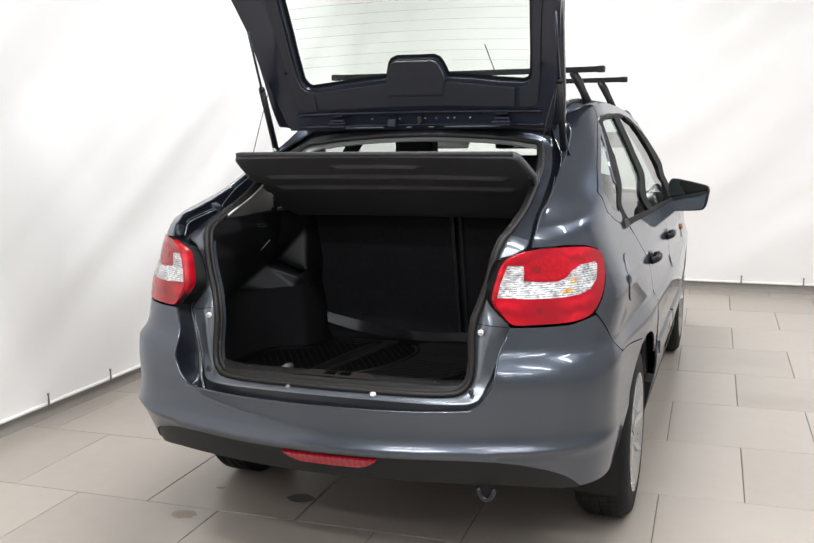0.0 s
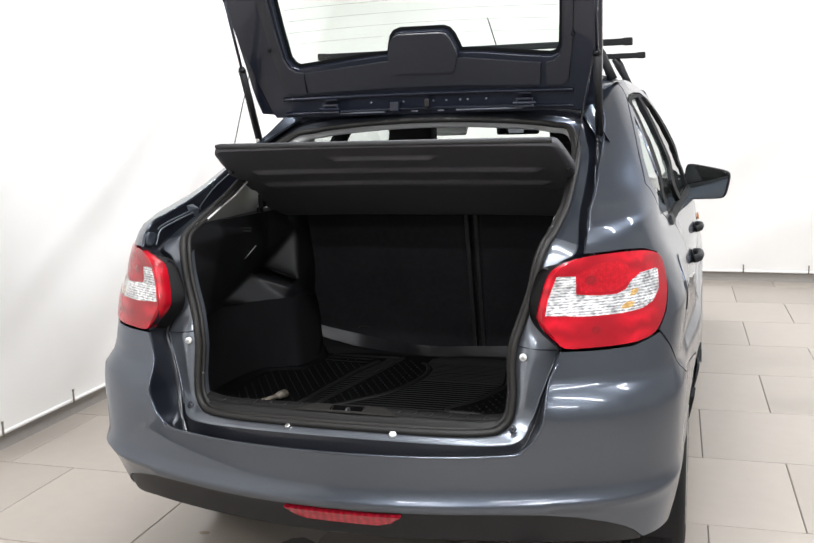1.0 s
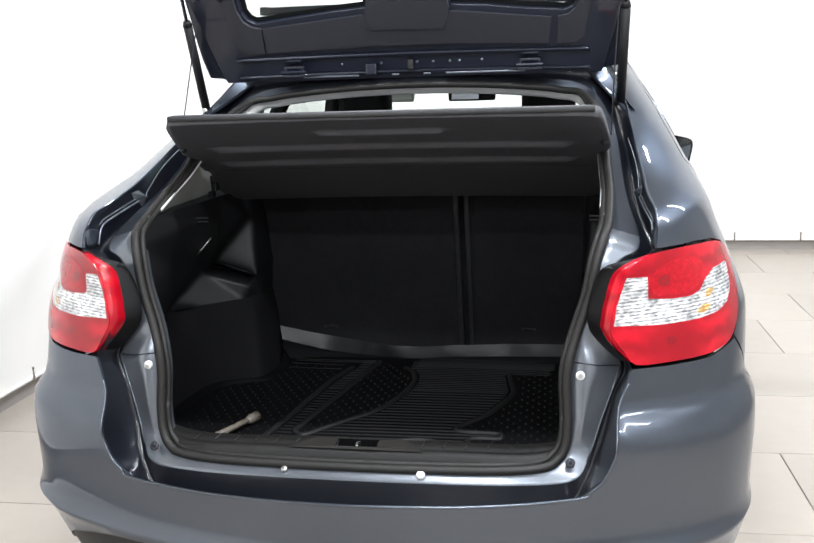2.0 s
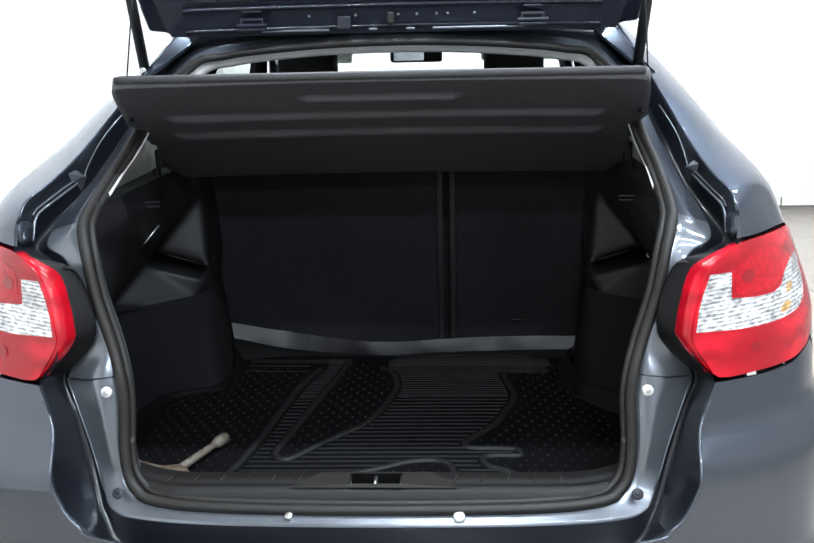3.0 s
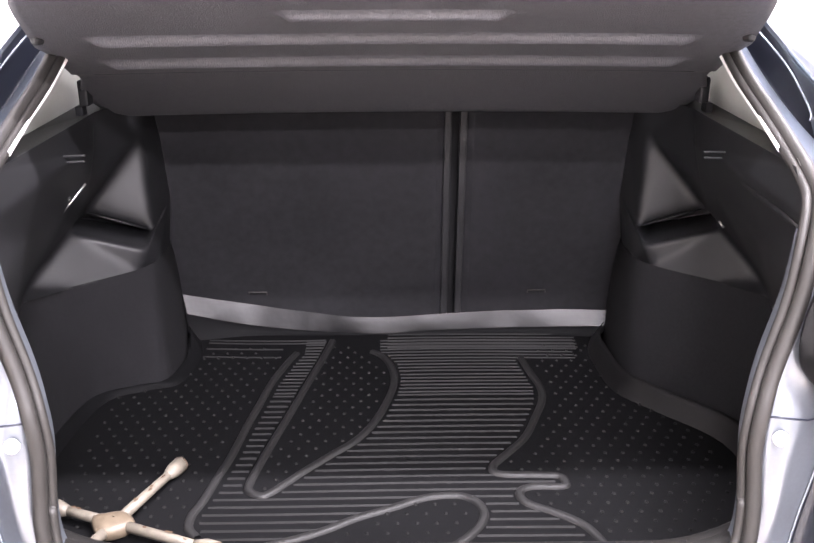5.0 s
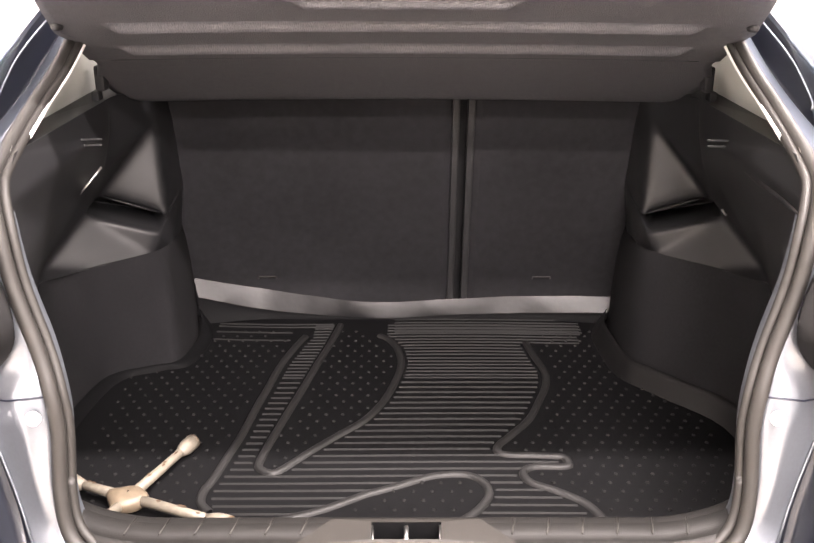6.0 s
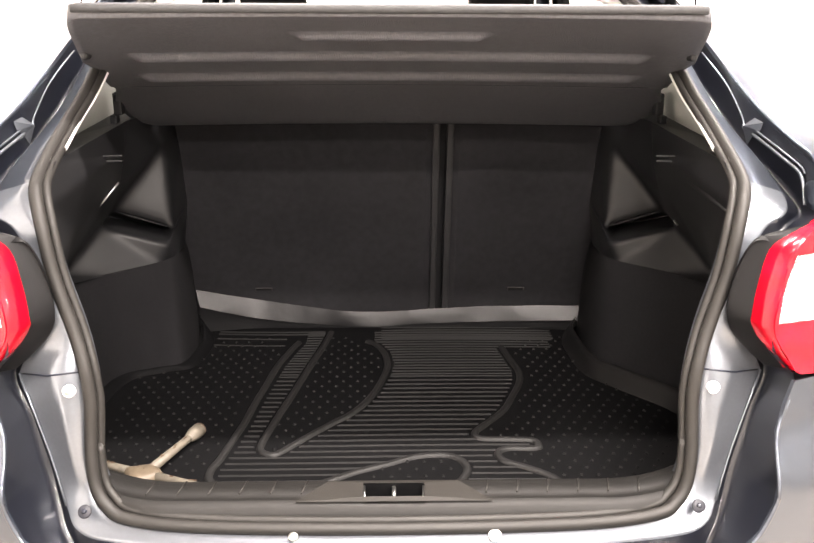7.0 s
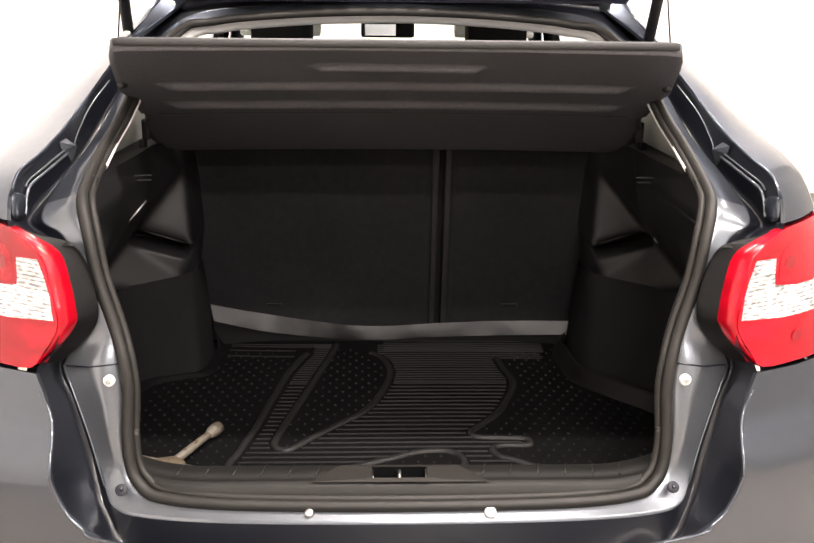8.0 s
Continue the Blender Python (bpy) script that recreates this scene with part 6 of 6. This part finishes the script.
for sx in (-1, 1):
    lp = [(0.381 if sx > 0 else 0.384, 0.057), (0.425, 0.056), (0.447, 0.072), (0.462, 0.16), (0.474, 0.30), (0.492, 0.45), (0.505, 0.70), (0.47, 0.72), (0.458, 0.45), (0.445, 0.25), (0.437, 0.17), (0.426, 0.142), (0.408, 0.127), (0.382, 0.1225)]
    lp = [(sx * a, b) for a, b in lp]
    panel("side_trim", lp if sx > 0 else lp[::-1], TRIM_GREY, gate, "dark grey plastic window trim", surface=gate_surface, rim=0.012, off=0.012, step=0.03)
    disc("trim_stud", gate_surface(sx * 0.468, 0.20, 0.013), (0, -1, 0), 0.006, 0.004, GLASS_BLACK, gate, "black trim clip")
    # hinge
    h = Vector((sx * 0.312, 0.938, 1.366))
    bm = bmesh.new()
    add_box(bm, (-0.03, -0.012, -0.010), (0.03, 0.006, -0.004), 0.001, Matrix.Translation(h))
    add_box(bm, (-0.026, -0.010, 0.012), (0.026, 0.004, 0.018), 0.001, Matrix.Translation(h))
    add_box(bm, (-0.020, -0.006, 0.030), (0.020, 0.006, 0.034), 0.001, Matrix.Translation(h))
    for kx in (-0.026, 0.02):
        add_box(bm, (kx, -0.008, -0.010), (kx + 0.006, 0.004, 0.016), 0.001, Matrix.Translation(h))
    add_tube(bm, [h + Vector((-0.034, -0.012, 0.002)), h + Vector((0.034, -0.012, 0.002))], 0.005, 8)
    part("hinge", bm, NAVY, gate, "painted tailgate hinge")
    # strut
    a = Vector((sx * 0.536, 0.893, 1.262)) if sx > 0 else Vector((-0.556, 0.905, 1.28))
    c = Vector((sx * 0.540, 0.785, 1.492))
    b = c + (c - a) * 0.92
    bm = bmesh.new()
    add_tube(bm, [a, c], 0.0115, 12)
    add_tube(bm, [c, c + (c - a) * 0.05], [0.0125, 0.009], 12)
    strut = part("gas_strut", bm, BLACK_PLASTIC, car, "black gas strut", smooth=True)
    tube("piston_rod", [c, b], 0.0045, NAVY, strut, "thin piston rod")
    disc("ball_joint", a + Vector((0, -0.008, -0.004)), (0, -1, 0), 0.008, 0.008, CHROME, strut, "bright ball joint")
panel("brake_light_cover", [(x * 1.0, l - 0.003) for x, l in pad_l[::-1]] + [(-0.111, 0.150), (-0.106, 0.122), (-0.098, 0.112), (0.086, 0.109), (0.095, 0.119), (0.105, 0.150)], TRIM_GREY, gate, "dark cover of the high brake light", surface=gate_surface, rim=0.014, off=0.017, step=0.02)
# pressed folds between hinge and trim
for l, off, r in ((0.037, 0.006, 0.006), (-0.012, 0.004, 0.005)):
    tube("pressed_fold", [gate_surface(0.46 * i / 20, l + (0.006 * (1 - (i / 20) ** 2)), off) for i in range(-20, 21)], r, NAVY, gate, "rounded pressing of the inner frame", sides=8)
for x0, x1 in ((-0.30, -0.145), (-0.055, -0.035), (0.03, 0.05), (0.09, 0.30)):
    box("pressed_slot", (x0, 0.972, 1.352), (x1, 0.984, 1.3575), PAINT_LIT, gate, "painted strip below the hinges", bevel=0.002)
for x in (-0.19, -0.085, 0.012, 0.055, 0.10, 0.125, 0.185):
    disc("plug", gate_surface(x, 0.018, 0.003), (0, -1, 0.1), 0.004, 0.003, PAINT_LIT, gate, "small body plug", sides=10)
box("latch_bracket", (-0.125, 0.965, 1.355), (-0.095, 0.985, 1.385), NAVY, gate, "dark bracket")
box("wire_clip", (-0.012, 0.968, 1.366), (0.004, 0.98, 1.392), GREY_PLASTIC, gate, "grey wire clip")

# ---- cabin seen over the shelf ----
top_ids = [i for i, p in enumerate(rings[3]) if p.z > 1.20]
ordered = sorted([rings[3][i] for i in top_ids], key=lambda p: math.atan2(p.z - 1.1, p.x))
bm = bmesh.new()
add_loft(bm, [[Vector((p.x, p.y + 0.014, p.z - 0.002)) for p in ordered], [Vector((p.x * 0.978, p.y + 0.02, p.z - 0.019)) for p in ordered], [Vector((p.x * 0.970, p.y + 0.04, p.z - 0.025)) for p in ordered],
              [Vector((p.x * 0.975, p.y + 0.12, p.z - 0.018)) for p in ordered], [Vector((p.x * 1.0, p.y + 0.22, p.z + 0.0)) for p in ordered]])
part("headliner_edge", bm, HEADLINER, car, "pale grey rear edge of the headliner", smooth=True)


def front_seat(x):
    t = new("front_seat")
    t.parent = car
    t.location = (x, 2.0, 0.55)
    t["label"] = "dark cloth front seat"
    bm = bmesh.new()
    add_box(bm, (-0.23, 0.0, 0.0), (0.23, 0.14, 0.58), 0.05, Matrix.Rotation(radians(12), 4, "X"))
    part("backrest", bm, SEAT_CLOTH, t, smooth=False)
    bm = bmesh.new()
    add_box(bm, (-0.095, -0.16, 0.60), (0.095, -0.06, 0.80), 0.025)
    part("headrest", bm, SEAT_CLOTH, t, "dark headrest")
    bm = bmesh.new()
    add_box(bm, (-0.24, 0.05, -0.15), (0.24, 0.55, 0.02), 0.04)
    part("cushion", bm, SEAT_CLOTH, t)


front_seat(-0.335)
front_seat(0.335)
for sx in (-1, 1):
    hr = bmesh.new()
    add_box(hr, (sx * 0.385 - 0.105, 1.20, 1.06), (sx * 0.385 + 0.105, 1.28, 1.243), 0.03)
    part("rear_headrest", hr, SEAT_CLOTH, car, "dark rear headrest")
    box("belt_guide", (sx * 0.52 - 0.006, 1.16, 1.10), (sx * 0.52 + 0.006, 1.18, 1.18), CHROME, car, "bright seat belt guide", bevel=0.002)
    v = bmesh.new()
    add_box(v, (-0.15, -0.012, -0.05), (0.15, 0.012, 0.05), 0.01, Matrix.Translation((sx * 0.40, 2.50, 1.275)) @ Matrix.Rotation(radians(-50), 4, "X"))
    part("sun_visor", v, HEADLINER, car, "pale grey sun visor")
im = bmesh.new()
add_box(im, (-0.10, 2.44, 1.235), (0.10, 2.465, 1.29), 0.012)
imir = part("interior_mirror", im, BLACK_PLASTIC, car, "black rear-view mirror")
box("mirror_glass", (-0.085, 2.436, 1.242), (0.03, 2.4385, 1.284), MIRROR_GLASS, imir, "mirror glass", bevel=0.0005)

# ---- roof rack and aerial ----
for y, z, half in ((1.52, 1.570, 0.57), (2.276, 1.560, 0.57)):
    rack = thing("roof_bar", "black square roof bar clamped over the roof", "roof bar", (0, y, z), group="roof bars")
    box("bar", (-half, -0.016, -0.011), (half, 0.016, 0.011), BLACK_PLASTIC, rack, "black square bar", bevel=0.003)
    for sx in (-1, 1):
        box("end_cap", (sx * half - 0.02, -0.018, -0.013), (sx * half + 0.012, 0.018, 0.013), SATIN_PLASTIC, rack, "black end cap", bevel=0.004)
        tube("foot", [(sx * 0.455, 0, -0.008), (sx * 0.475, 0, -0.04), (sx * 0.50, 0, -0.09), (sx * 0.515, 0, -0.128)], [0.016, 0.018, 0.015, 0.018], SATIN_PLASTIC, rack, "black clamp foot", sides=8)
aerial = thing("aerial", "thin black roof aerial", "aerial", (-0.04, 2.47, 1.47))
tube("rod", [(0, 0, -0.012), (0.0, -0.20, 0.105), (0.006, -0.475, 0.255)], 0.0025, BLACK_PLASTIC, aerial, sides=6)
disc("foot", (0, 0, -0.01), (0, 0, 1), 0.022, 0.02, BLACK_PLASTIC, aerial)

# ---- floor stains and tiles ----
side_len, joint, turn = 0.6, 0.004, 1.5
for x, y, rx, ry, dark in ((-0.385, 0.68, 0.055, 0.04, True), (-0.723, 0.675, 0.02, 0.012, False), (-0.72, 0.42, 0.05, 0.035, False)):
    bm = bmesh.new()
    pr = random.Random(int(100 * abs(x)))
    bm.faces.new([bm.verts.new((x + rx * math.cos(a) * pr.uniform(0.85, 1.1), y + ry * math.sin(a) * pr.uniform(0.85, 1.1), 0.0012)) for a in [2 * math.pi * k / 22 for k in range(22)]])
    tagged(part("floor_stain", bm, STAIN_DARK if dark else STAIN_TAN, floor, "dried stain on a tile"), kind="structure")
tile_mesh = bpy.data.meshes.new("tile")
bm = bmesh.new()
add_box(bm, (joint / 2, joint / 2, -0.01), (side_len - joint / 2, side_len - joint / 2, 0.0), 0)
top_edges = [e for e in bm.edges if all(v.co.z > -0.001 for v in e.verts)]
bmesh.ops.bevel(bm, geom=top_edges, offset=0.0015, segments=1, affect="EDGES")
bm.to_mesh(tile_mesh)
bm.free()
tile_mesh.materials.append(TILE)
base = Matrix.Translation((0.863, 1.130, 0.0)) @ Matrix.Rotation(radians(turn), 4, "Z")
for r in range(-11, 9):
    for c in range(-6, 7):
        m = base @ Matrix.Translation((c * side_len + (0.3 if r % 2 == 0 else 0.0), r * side_len, 0))
        p = m @ Vector((0.3, 0.3, 0))
        if ROOM_X0 - 0.1 < p.x < ROOM_X1 + 0.1 and ROOM_Y0 - 0.1 < p.y < ROOM_Y1 + 0.1:
            ob = new("tile", tile_mesh)
            ob.parent = floor
            ob.matrix_basis = m
